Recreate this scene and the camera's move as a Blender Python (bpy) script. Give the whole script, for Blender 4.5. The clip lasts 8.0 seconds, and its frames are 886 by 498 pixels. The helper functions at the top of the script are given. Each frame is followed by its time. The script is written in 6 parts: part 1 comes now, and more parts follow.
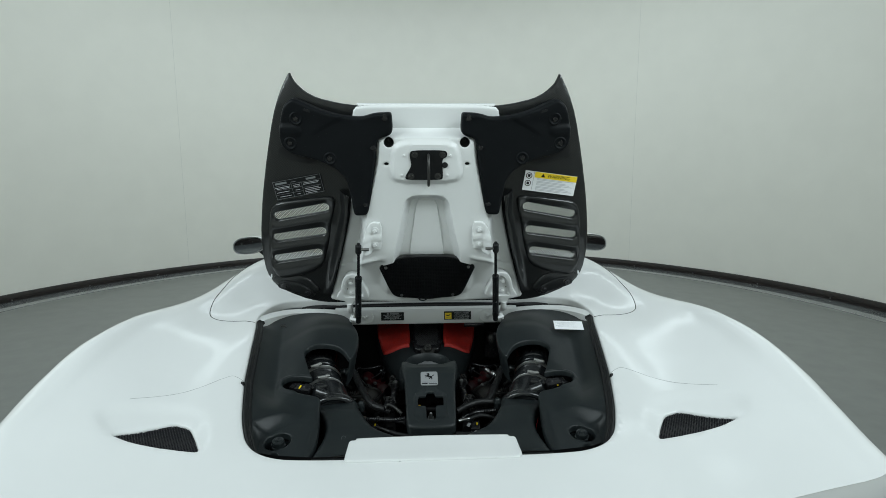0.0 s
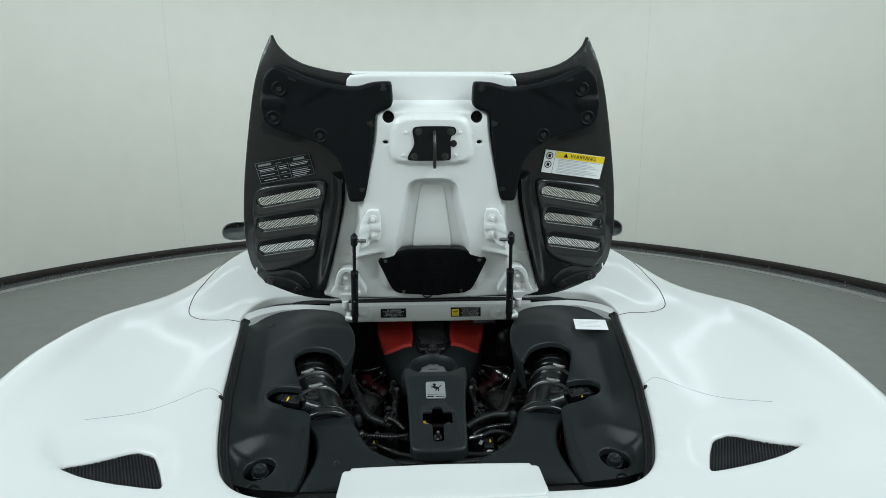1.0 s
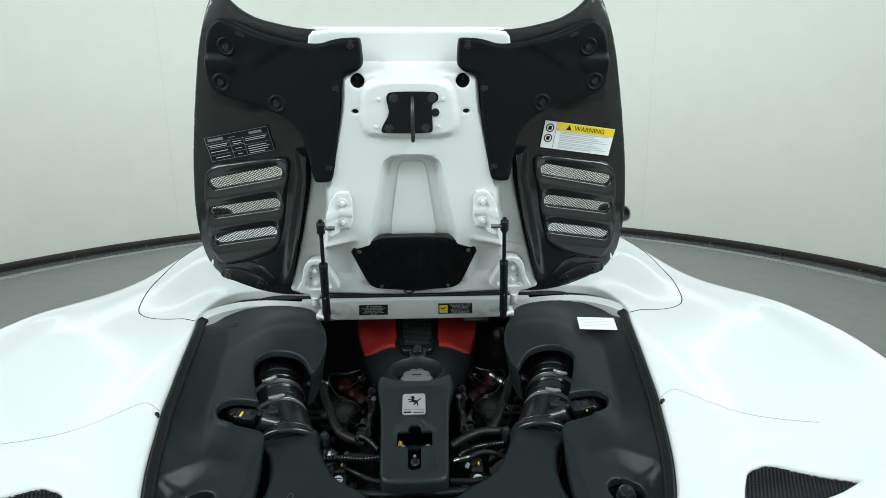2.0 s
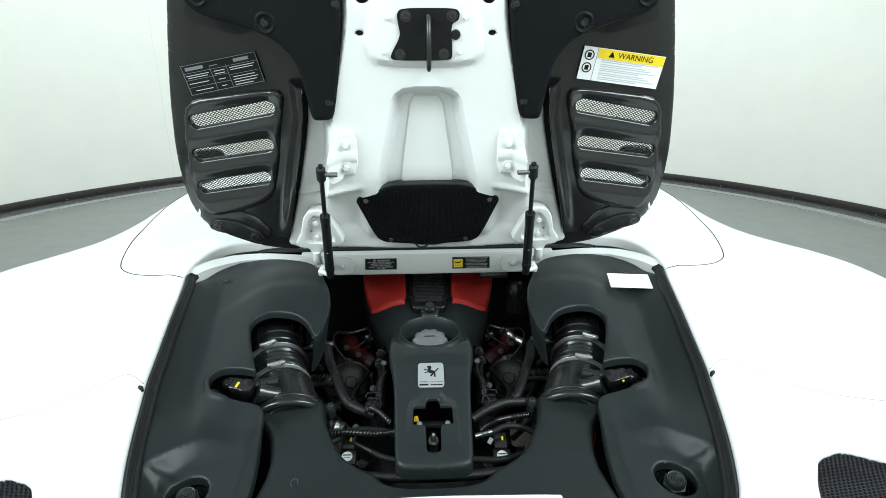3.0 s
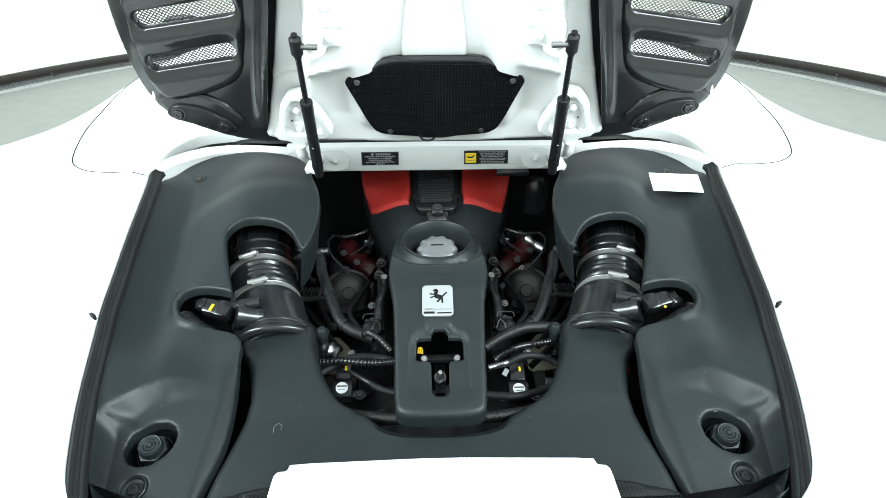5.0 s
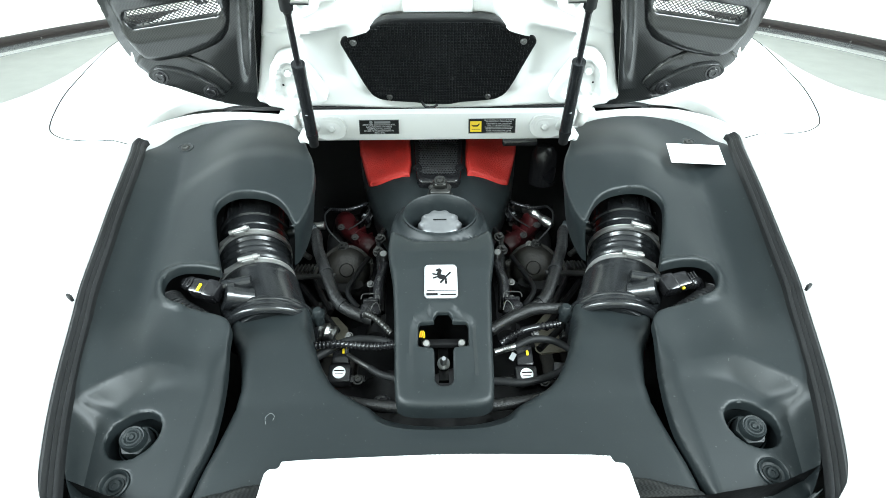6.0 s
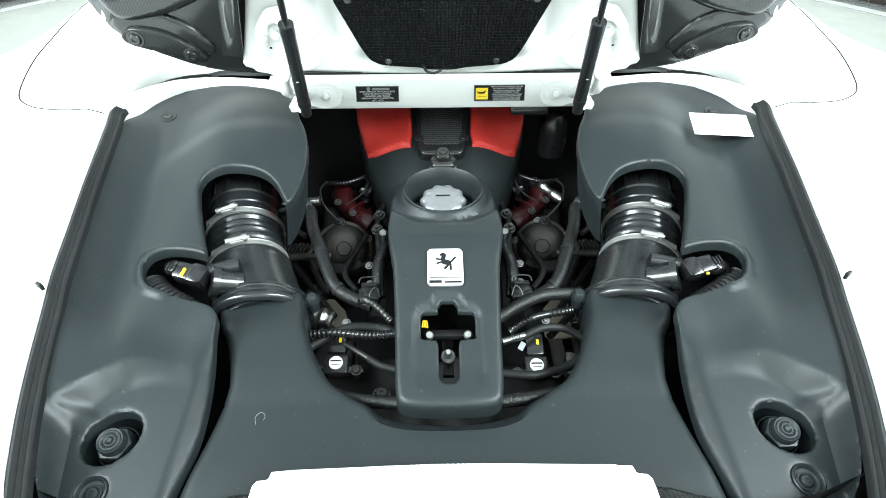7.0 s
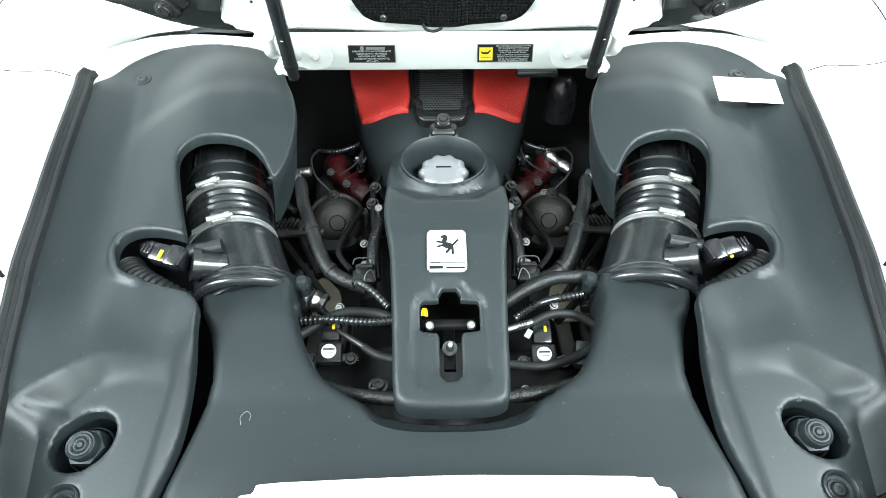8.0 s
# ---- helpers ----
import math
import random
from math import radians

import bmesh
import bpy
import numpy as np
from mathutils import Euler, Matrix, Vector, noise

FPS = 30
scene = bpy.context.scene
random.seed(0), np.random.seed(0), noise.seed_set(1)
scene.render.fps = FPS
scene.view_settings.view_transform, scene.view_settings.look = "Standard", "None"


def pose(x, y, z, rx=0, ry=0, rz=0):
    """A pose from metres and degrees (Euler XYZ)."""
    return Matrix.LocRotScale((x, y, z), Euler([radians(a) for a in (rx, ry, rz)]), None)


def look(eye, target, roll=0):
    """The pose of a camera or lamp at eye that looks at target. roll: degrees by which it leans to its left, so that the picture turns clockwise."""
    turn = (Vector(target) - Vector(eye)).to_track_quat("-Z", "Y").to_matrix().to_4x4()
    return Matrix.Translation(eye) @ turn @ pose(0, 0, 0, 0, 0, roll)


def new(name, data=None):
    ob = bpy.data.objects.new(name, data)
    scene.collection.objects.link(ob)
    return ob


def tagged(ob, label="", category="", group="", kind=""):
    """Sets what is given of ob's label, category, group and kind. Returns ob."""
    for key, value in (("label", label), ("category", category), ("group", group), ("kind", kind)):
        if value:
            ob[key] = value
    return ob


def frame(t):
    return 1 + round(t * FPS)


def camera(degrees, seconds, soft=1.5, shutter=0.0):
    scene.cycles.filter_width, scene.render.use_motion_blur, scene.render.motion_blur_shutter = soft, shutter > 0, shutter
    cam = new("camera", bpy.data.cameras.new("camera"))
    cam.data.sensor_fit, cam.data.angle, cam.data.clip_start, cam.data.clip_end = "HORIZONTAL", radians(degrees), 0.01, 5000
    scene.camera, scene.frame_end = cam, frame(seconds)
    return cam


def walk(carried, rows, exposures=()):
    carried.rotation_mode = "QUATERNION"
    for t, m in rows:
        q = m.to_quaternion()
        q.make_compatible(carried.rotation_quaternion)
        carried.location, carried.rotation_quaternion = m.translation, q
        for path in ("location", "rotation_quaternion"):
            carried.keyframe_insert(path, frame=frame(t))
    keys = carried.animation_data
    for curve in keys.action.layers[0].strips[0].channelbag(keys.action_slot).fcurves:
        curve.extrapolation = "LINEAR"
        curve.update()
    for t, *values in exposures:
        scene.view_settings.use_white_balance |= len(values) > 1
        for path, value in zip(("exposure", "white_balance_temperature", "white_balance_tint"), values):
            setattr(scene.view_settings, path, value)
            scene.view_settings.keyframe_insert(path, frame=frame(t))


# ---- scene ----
cam = camera(80.3, 8.0, soft=0.65)
PATH = [
    (0, (-0.031, -1.21, 1.536), (0.066, 0.767, 1.245), -0.2),
    (0.5, (-0.042, -1.093, 1.534), (0.052, 0.876, 1.198), -0.3),
    (1, (-0.039, -1.003, 1.537), (0.053, 0.961, 1.17), -0.2),
    (1.2, (-0.017, -0.957, 1.542), (0.056, 1.004, 1.156), -0.3),
    (2.3, (0.022, -0.754, 1.494), (0.1, 1.193, 1.045), -0.4),
    (2.5, (0.015, -0.721, 1.5), (0.095, 1.211, 0.99), -0.2),
    (3, (-0.011, -0.648, 1.487), (0.062, 1.249, 0.858), -0.3),
    (3.5, (-0.031, -0.603, 1.47), (0.039, 1.25, 0.722), -0.3),
    (4, (-0.028, -0.548, 1.461), (0.035, 1.254, 0.595), -0.4),
    (4.5, (-0.014, -0.499, 1.45), (0.038, 1.265, 0.51), -0.4),
    (4.7, (-0.005, -0.479, 1.456), (0.03, 1.261, 0.47), -0.5),
    (6, (-0.009, -0.398, 1.43), (0.019, 1.248, 0.295), -0.2),
    (6.5, (-0.013, -0.366, 1.424), (0.011, 1.243, 0.236), -0.2),
    (7, (-0.013, -0.331, 1.412), (0.011, 1.237, 0.171), -0.2),
    (7.5, (-0.013, -0.298, 1.402), (0.014, 1.217, 0.096), 0.0),
    (8, (-0.016, -0.265, 1.393), (0.014, 1.205, 0.038), 0.1),
]
EXPOSURES = [(0.0, -1.78), (1.0, -1.64), (2.5, -1.04), (3.5, -0.50), (4.5, -0.16), (6.0, 0.48), (7.0, 0.72), (8.0, 1.0)]
walk(cam, [(t, look(eye, target, roll)) for t, eye, target, roll in PATH], EXPOSURES)
# ---- light ----
world = bpy.data.worlds.new("world")
scene.world = world
world.use_nodes = True
world.node_tree.nodes["Background"].inputs[0].default_value = (0.5, 0.52, 0.52, 1)
world.node_tree.nodes["Background"].inputs[1].default_value = 0.05

WALL_X, WALL_Y, WALL_R, WALL_H = -0.10, 3.14, 5.24, 4.7

# unseen overhead lamp, added to balance light on the deck and bay
lamp = bpy.data.lights.new("overhead_fill", "AREA")
lamp.shape, lamp.size, lamp.energy, lamp.color = "DISK", 5.0, 34, (0.87, 1.0, 1.04)
lamp_ob = new("overhead_fill", lamp)
lamp_ob.matrix_world = pose(WALL_X, WALL_Y - 1.0, 4.6)
# fill lamps added out of view, with no fittings behind them
for deg, watts, away_r in ((90, 25, 4.0), (150, 255, 4.5), (210, 255, 4.5), (270, 25, 4.0)):
    a = radians(deg)
    bank = bpy.data.lights.new("fill_light", "AREA")
    bank.shape, bank.size, bank.size_y, bank.energy, bank.color = "RECTANGLE", 2.6, 0.9, watts, (0.87, 1.0, 1.04)
    bank_ob = new("fill_light", bank)
    bank_ob.matrix_world = look((WALL_X + away_r * math.sin(a), WALL_Y + away_r * math.cos(a), 3.1), (0, 1.2, 2.5))
# unseen lamps added to brighten the wall without lighting the car directly
for deg in (-70, -25, 25, 70):
    a = radians(deg)
    wash = bpy.data.lights.new("wall_fill", "AREA")
    wash.shape, wash.size, wash.size_y, wash.energy, wash.color = "RECTANGLE", 2.6, 0.5, 80, (0.87, 1.0, 1.04)
    wash_ob = new("wall_fill", wash)
    wash_ob.matrix_world = look((WALL_X + 2.4 * math.sin(a), WALL_Y + 2.4 * math.cos(a), 4.4), (WALL_X + WALL_R * math.sin(a), WALL_Y + WALL_R * math.cos(a), 0.3))


# ---- materials ----
def shader(name, color, rough=0.5, metal=0.0, coat=0.0, vary=0.12, grain=60.0, bump=0.05, bump_scale=400.0, spec=0.5, dust=0.0, coat_rough=0.03):
    m = bpy.data.materials.new(name)
    m.use_nodes = True
    nt = m.node_tree
    b = nt.nodes["Principled BSDF"]
    b.inputs["Roughness"].default_value, b.inputs["Metallic"].default_value = rough, metal
    b.inputs["Coat Weight"].default_value, b.inputs["Coat Roughness"].default_value = coat, coat_rough
    b.inputs["Specular IOR Level"].default_value = spec
    tc = nt.nodes.new("ShaderNodeTexCoord")
    n1 = nt.nodes.new("ShaderNodeTexNoise")
    n1.inputs["Scale"].default_value, n1.inputs["Detail"].default_value = grain, 6
    nt.links.new(tc.outputs["Object"], n1.inputs["Vector"])
    n2 = nt.nodes.new("ShaderNodeTexNoise")
    n2.inputs["Scale"].default_value, n2.inputs["Detail"].default_value = grain / 12, 3
    nt.links.new(tc.outputs["Object"], n2.inputs["Vector"])
    add = nt.nodes.new("ShaderNodeMath")
    add.operation = "ADD"
    nt.links.new(n1.outputs["Fac"], add.inputs[0])
    nt.links.new(n2.outputs["Fac"], add.inputs[1])
    ramp = nt.nodes.new("ShaderNodeMapRange")
    ramp.inputs["From Min"].default_value, ramp.inputs["From Max"].default_value = 0.6, 1.4
    ramp.inputs["To Min"].default_value, ramp.inputs["To Max"].default_value = 1 - vary, 1 + vary
    nt.links.new(add.outputs[0], ramp.inputs["Value"])
    mul = nt.nodes.new("ShaderNodeVectorMath")
    mul.operation = "SCALE"
    mul.inputs[0].default_value = color
    nt.links.new(ramp.outputs[0], mul.inputs["Scale"])
    out = mul.outputs[0]
    if dust:
        n3 = nt.nodes.new("ShaderNodeTexNoise")
        n3.inputs["Scale"].default_value, n3.inputs["Detail"].default_value = 240, 2
        nt.links.new(tc.outputs["Object"], n3.inputs["Vector"])
        r3 = nt.nodes.new("ShaderNodeMapRange")
        r3.inputs["From Min"].default_value, r3.inputs["From Max"].default_value = 0.70, 0.78
        r3.inputs["To Max"].default_value = dust
        nt.links.new(n3.outputs["Fac"], r3.inputs["Value"])
        mx = nt.nodes.new("ShaderNodeMixRGB")
        mx.inputs[2].default_value = (0.22, 0.23, 0.22, 1)
        nt.links.new(r3.outputs[0], mx.inputs[0])
        nt.links.new(out, mx.inputs[1])
        out = mx.outputs[0]
    nt.links.new(out, b.inputs["Base Color"])
    rr = nt.nodes.new("ShaderNodeMapRange")
    rr.inputs["From Min"].default_value, rr.inputs["From Max"].default_value = 0.3, 0.7
    rr.inputs["To Min"].default_value, rr.inputs["To Max"].default_value = rough * 0.88, min(1, rough * 1.12)
    nt.links.new(n2.outputs["Fac"], rr.inputs["Value"])
    nt.links.new(rr.outputs[0], b.inputs["Roughness"])
    if bump:
        n4 = nt.nodes.new("ShaderNodeTexNoise")
        n4.inputs["Scale"].default_value, n4.inputs["Detail"].default_value = bump_scale, 4
        nt.links.new(tc.outputs["Object"], n4.inputs["Vector"])
        bp = nt.nodes.new("ShaderNodeBump")
        bp.inputs["Strength"].default_value, bp.inputs["Distance"].default_value = bump, 0.002
        nt.links.new(n4.outputs["Fac"], bp.inputs["Height"])
        nt.links.new(bp.outputs[0], b.inputs["Normal"])
    return m


def carbon_shader(name, rough, coat, pitch=0.0024, dark=(0.0035, 0.0038, 0.004), light=(0.015, 0.0162, 0.0165)):
    m = shader(name, dark, rough, 0, coat, bump=0, spec=0.15, coat_rough=0.10)
    nt = m.node_tree
    b = nt.nodes["Principled BSDF"]
    tc = nt.nodes.new("ShaderNodeTexCoord")
    flat = nt.nodes.new("ShaderNodeMapping")
    flat.inputs["Scale"].default_value = (1, 0.35, 1)
    nt.links.new(tc.outputs["Object"], flat.inputs["Vector"])
    ck = nt.nodes.new("ShaderNodeTexChecker")
    ck.inputs["Scale"].default_value = 1 / pitch
    ck.inputs["Color1"].default_value, ck.inputs["Color2"].default_value = (*dark, 1), (*light, 1)
    nt.links.new(flat.outputs[0], ck.inputs["Vector"])
    nt.links.new(ck.outputs["Color"], b.inputs["Base Color"])
    bp = nt.nodes.new("ShaderNodeBump")
    bp.inputs["Strength"].default_value, bp.inputs["Distance"].default_value = 0.15, 0.0006
    nt.links.new(ck.outputs["Fac"], bp.inputs["Height"])
    nt.links.new(bp.outputs[0], b.inputs["Normal"])
    return m


PAINT = shader("white_paint", (0.69, 0.70, 0.695), 0.38, 0, 0.5, vary=0.012, grain=12, bump=0.0, coat_rough=0.12)
PAINT_IN = shader("white_inner_paint", (0.68, 0.69, 0.685), 0.42, 0, 0.25, vary=0.015, grain=30, bump=0.02, coat_rough=0.2)
PLASTIC = shader("satin_black_plastic", (0.0098, 0.0130, 0.0140), 0.44, spec=0.30, vary=0.10, grain=40, bump=0.05, bump_scale=1800, dust=0.16)
PLASTIC_LID = shader("matt_black_liner", (0.0055, 0.0065, 0.0075), 0.46, spec=0.08, vary=0.12, grain=30, bump=0.12, bump_scale=1200, dust=0.15)
GLOSS = shader("gloss_black_plastic", (0.009, 0.009, 0.010), 0.25, spec=0.5, vary=0.2, bump=0.03)
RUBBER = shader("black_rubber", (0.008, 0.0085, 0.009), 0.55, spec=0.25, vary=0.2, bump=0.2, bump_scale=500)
HOSE = shader("braided_hose", (0.0065, 0.0068, 0.0070), 0.36, spec=0.30, vary=0.5, bump=0.6, bump_scale=420)
DARK = shader("grimy_black_metal", (0.0055, 0.0055, 0.0058), 0.45, spec=0.25, vary=0.4, bump=0.3, bump_scale=90)
STEEL = shader("bright_steel", (0.26, 0.26, 0.255), 0.3, 1.0, vary=0.1, bump=0.08, bump_scale=300)
# aluminium taken almost to black, the bay's shade put into its colour
ALU = shader("bay_shade_aluminium", (0.013, 0.0115, 0.0095), 0.55, 0.4, vary=0.5, grain=45, bump=0.35, bump_scale=220)
SILVER = shader("silver_cap_paint", (0.36, 0.37, 0.38), 0.4, 0.5, vary=0.05, bump=0.05)
CAPMETAL = shader("oil_cap_metal", (0.20, 0.205, 0.21), 0.42, 0.6, vary=0.06, bump=0.05)
RED = shader("red_crackle_paint", (0.40, 0.020, 0.014), 0.5, vary=0.3, grain=420, bump=1.0, bump_scale=420)
# engine red, darkened to carry the bay's shade; label rings share it
REDENG = shader("darkened_red_paint", (0.026, 0.0012, 0.002), 0.42, vary=0.4, grain=60, bump=0.3, bump_scale=200)
FOIL = shader("heat_foil", (0.36, 0.36, 0.35), 0.3, 1.0, vary=0.2, bump=1.0, bump_scale=160)
DARKSTEEL = shader("dull_zinc", (0.055, 0.055, 0.053), 0.4, 0.8, vary=0.2, bump=0.1)
CUFF = shader("smooth_black_rubber", (0.010, 0.011, 0.012), 0.24, spec=0.5, vary=0.12, bump=0.04, bump_scale=600, dust=0.1)
CARBON = carbon_shader("carbon_fibre_gloss", 0.36, 0.7)
PAD = shader("moulded_black_pad", (0.0050, 0.0053, 0.0058), 0.30, spec=0.32, vary=0.2, grain=60, bump=0.05, bump_scale=700, dust=0.05)
CARBON_SATIN = carbon_shader("carbon_fibre_satin", 0.45, 0.15)
WIRE = shader("mesh_wire", (0.035, 0.036, 0.037), 0.4, 0.8, vary=0.1, bump=0)
SCREEN = shader("screen_mesh_grey", (0.045, 0.046, 0.048), 0.35, vary=0.1, bump=0)
BRIGHT = shader("clamp_steel", (0.36, 0.36, 0.35), 0.34, 0.75, vary=0.1, bump=0.08, bump_scale=300)
HONEY = shader("black_grille", (0.012, 0.012, 0.015), 0.45, vary=0.1, bump=0)
LABEL_BLACK = shader("label_black", (0.007, 0.0075, 0.008), 0.5, spec=0.15, vary=0.05, bump=0)
LABEL_GREY = shader("label_grey", (0.17, 0.18, 0.185), 0.45, vary=0.05, bump=0)
LABEL_WHITE = shader("label_white", (0.78, 0.79, 0.80), 0.5, vary=0.03, bump=0)
LABEL_MID = shader("label_print_grey", (0.50, 0.51, 0.53), 0.5, vary=0.03, bump=0)
LABEL_YELLOW = shader("label_yellow", (0.80, 0.58, 0.01), 0.45, vary=0.04, bump=0)
YELLOW = shader("yellow_plastic", (0.75, 0.55, 0.01), 0.45, vary=0.1, bump=0)
ORANGE = shader("orange_wire", (0.75, 0.25, 0.02), 0.45, vary=0.1, bump=0)
REDWIRE = shader("red_wire", (0.5, 0.02, 0.04), 0.5, vary=0.1, bump=0)
LAMP_RED = shader("tail_lamp_lens", (0.09, 0.004, 0.006), 0.12, vary=0.1, bump=0, coat=0.5)
TYRE = shader("tyre_rubber", (0.02, 0.02, 0.02), 0.75, vary=0.2, bump=0.3)
MIRROR = shader("mirror_glass", (0.70, 0.72, 0.74), 0.03, 1.0, vary=0.01, bump=0)
# the ceiling is out of view; this grey keeps bounce off the deck
CEILPAINT = shader("ceiling_grey_paint", (0.20, 0.203, 0.20), 0.8, vary=0.05, grain=3, bump=0.04, bump_scale=60)
WALLPAINT = shader("wall_white_paint", (0.85, 0.842, 0.775), 0.6, vary=0.03, grain=3, bump=0.04, bump_scale=60)
SEAMGREY = shader("wall_joint", (0.60, 0.61, 0.57), 0.7, vary=0.1, bump=0)
FLOOR = shader("grey_epoxy_floor", (0.225, 0.235, 0.225), 0.32, vary=0.16, grain=6, bump=0.12, bump_scale=25, dust=0.1)
FLOORGLINT = shader("added_glint_strip", (0.15, 0.16, 0.165), 0.18, vary=0.3, grain=14, bump=0.35, bump_scale=16, coat=0.9, coat_rough=0.05)
SHIELD = shader("tan_fibre_shield", (0.16, 0.145, 0.11), 0.8, vary=0.3, grain=300, bump=0.4, bump_scale=900)
SKIRT = shader("dark_brown_skirting", (0.018, 0.013, 0.012), 0.4, vary=0.35, grain=20, bump=0.2, bump_scale=120)


# ---- helpers of the build ----
def shallow(parent):
    """No deeper than thing, part, sub-part."""
    while parent and parent.parent and parent.parent.parent:
        parent = parent.parent
    return parent


def finish(bm, name, material, parent=None, label="", angle=38, smooth=True):
    me = bpy.data.meshes.new(name)
    bm.normal_update()
    bm.to_mesh(me)
    bm.free()
    me.materials.append(material)
    if smooth:
        me.polygons.foreach_set("use_smooth", [True] * len(me.polygons))
        me.set_sharp_from_angle(angle=radians(angle))
    ob = new(name, me)
    ob.parent = shallow(parent)
    if label:
        tagged(ob, label)
    return ob


def part(name, bm, material, parent=None, label=""):
    return finish(bm, name, material, parent, label)


def placed(me, name, parent, m, label=""):
    ob = new(name, me)
    ob.parent = shallow(parent)
    ob.matrix_basis = m
    if label:
        tagged(ob, label)
    return ob


def grid_mesh(rows, closed=False):
    """A bmesh from rows of points, joined row to row."""
    bm = bmesh.new()
    vs = [[bm.verts.new(p) for p in row] for row in rows]
    n = len(rows[0])
    for a, b in zip(vs, vs[1:]):
        for j in range(n if closed else n - 1):
            k = (j + 1) % n
            bm.faces.new((a[j], a[k], b[k], b[j]))
    return bm


def catmull(pts, n=8, closed=False):
    pts = [np.array(p, float) for p in pts]
    out, m = [], len(pts)
    for i in range(m if closed else m - 1):
        if closed:
            p0, p1, p2, p3 = pts[i - 1], pts[i], pts[(i + 1) % m], pts[(i + 2) % m]
        else:
            p0, p1, p2, p3 = pts[max(i - 1, 0)], pts[i], pts[i + 1], pts[min(i + 2, m - 1)]
        for k in range(n):
            t = k / n
            out.append(0.5 * (2 * p1 + (p2 - p0) * t + (2 * p0 - 5 * p1 + 4 * p2 - p3) * t * t + (3 * p1 - p0 - 3 * p2 + p3) * t**3))
    if not closed:
        out.append(pts[-1])
    return out


def chaikin(pts, rounds=2, cut=0.25):
    pts = [np.array(p, float) for p in pts]
    for _ in range(rounds):
        new_pts = []
        for a, b in zip(pts, pts[1:] + pts[:1]):
            new_pts += [a + (b - a) * cut, b + (a - b) * cut]
        pts = new_pts
    return pts


def mirror2(pts):
    return [(-p[0], p[1]) for p in reversed(pts)]


def both(half):
    """A closed outline, symmetric in x, from its right half (from the bottom's middle to the top's middle)."""
    return list(half) + [(-x, y) for x, y in reversed(half) if abs(x) > 1e-6]


def spaced(pts, step):
    pts = [np.array(p, float) for p in pts]
    out = []
    for a, b in zip(pts, pts[1:] + pts[:1]):
        d = np.linalg.norm(b - a)
        k = max(1, int(round(d / step)))
        out += [a + (b - a) * i / k for i in range(k)]
    return np.array(out)


def away(p, loop):
    """Distances of points from a closed loop."""
    a, b = loop, np.roll(loop, -1, axis=0)
    best = np.full(len(p), 1e9)
    for s, e in zip(a, b):
        d = e - s
        L = d @ d
        if L < 1e-14:
            continue
        t = np.clip(((p - s) @ d) / L, 0, 1)
        best = np.minimum(best, np.linalg.norm(p - s - t[:, None] * d, axis=1))
    return best


def within(p, loop):
    x, y = p[:, 0], p[:, 1]
    inside = np.zeros(len(p), bool)
    a, b = loop, np.roll(loop, -1, axis=0)
    for (x1, y1), (x2, y2) in zip(a, b):
        if y1 == y2:
            continue
        cross = ((y1 > y) != (y2 > y)) & (x < (x2 - x1) * (y - y1) / (y2 - y1) + x1)
        inside ^= cross
    return inside


def ease(a, b, v):
    t = np.clip((v - a) / (b - a), 0, 1)
    return t * t * (3 - 2 * t)


def bump_in(x, y, outline, width):
    """1 well inside an outline, 0 outside, with a slope of that width at its edge."""
    p = np.c_[x, y]
    loop = np.array(outline, float)
    d = away(p, loop) * np.where(within(p, loop), 1, -1)
    return ease(-width / 2, width / 2, d)


def level(x, y, h):
    return np.c_[x, y, h]


LID_O = np.array([0, 0.60, 1.05])
LID_V = np.array([0, -0.19996, 0.97980])
LID_N = np.array([0, -0.97980, -0.19996])


def lidmap(u, v, h):
    u, v, h = np.broadcast_arrays(np.asarray(u, float), np.asarray(v, float), np.asarray(h, float))
    return LID_O + u[..., None] * np.array([1.0, 0, 0]) + v[..., None] * LID_V + h[..., None] * LID_N


def LP(u, v, h):
    return Vector(lidmap(u, v, h))


def spaced_line(pts, step):
    """An open line resampled at even steps."""
    p = np.array(pts, float)
    s = np.r_[0, np.cumsum(np.linalg.norm(np.diff(p, axis=0), axis=1))]
    t = np.linspace(0, s[-1], max(2, int(s[-1] / step) + 1))
    return np.c_[np.interp(t, s, p[:, 0]), np.interp(t, s, p[:, 1])]


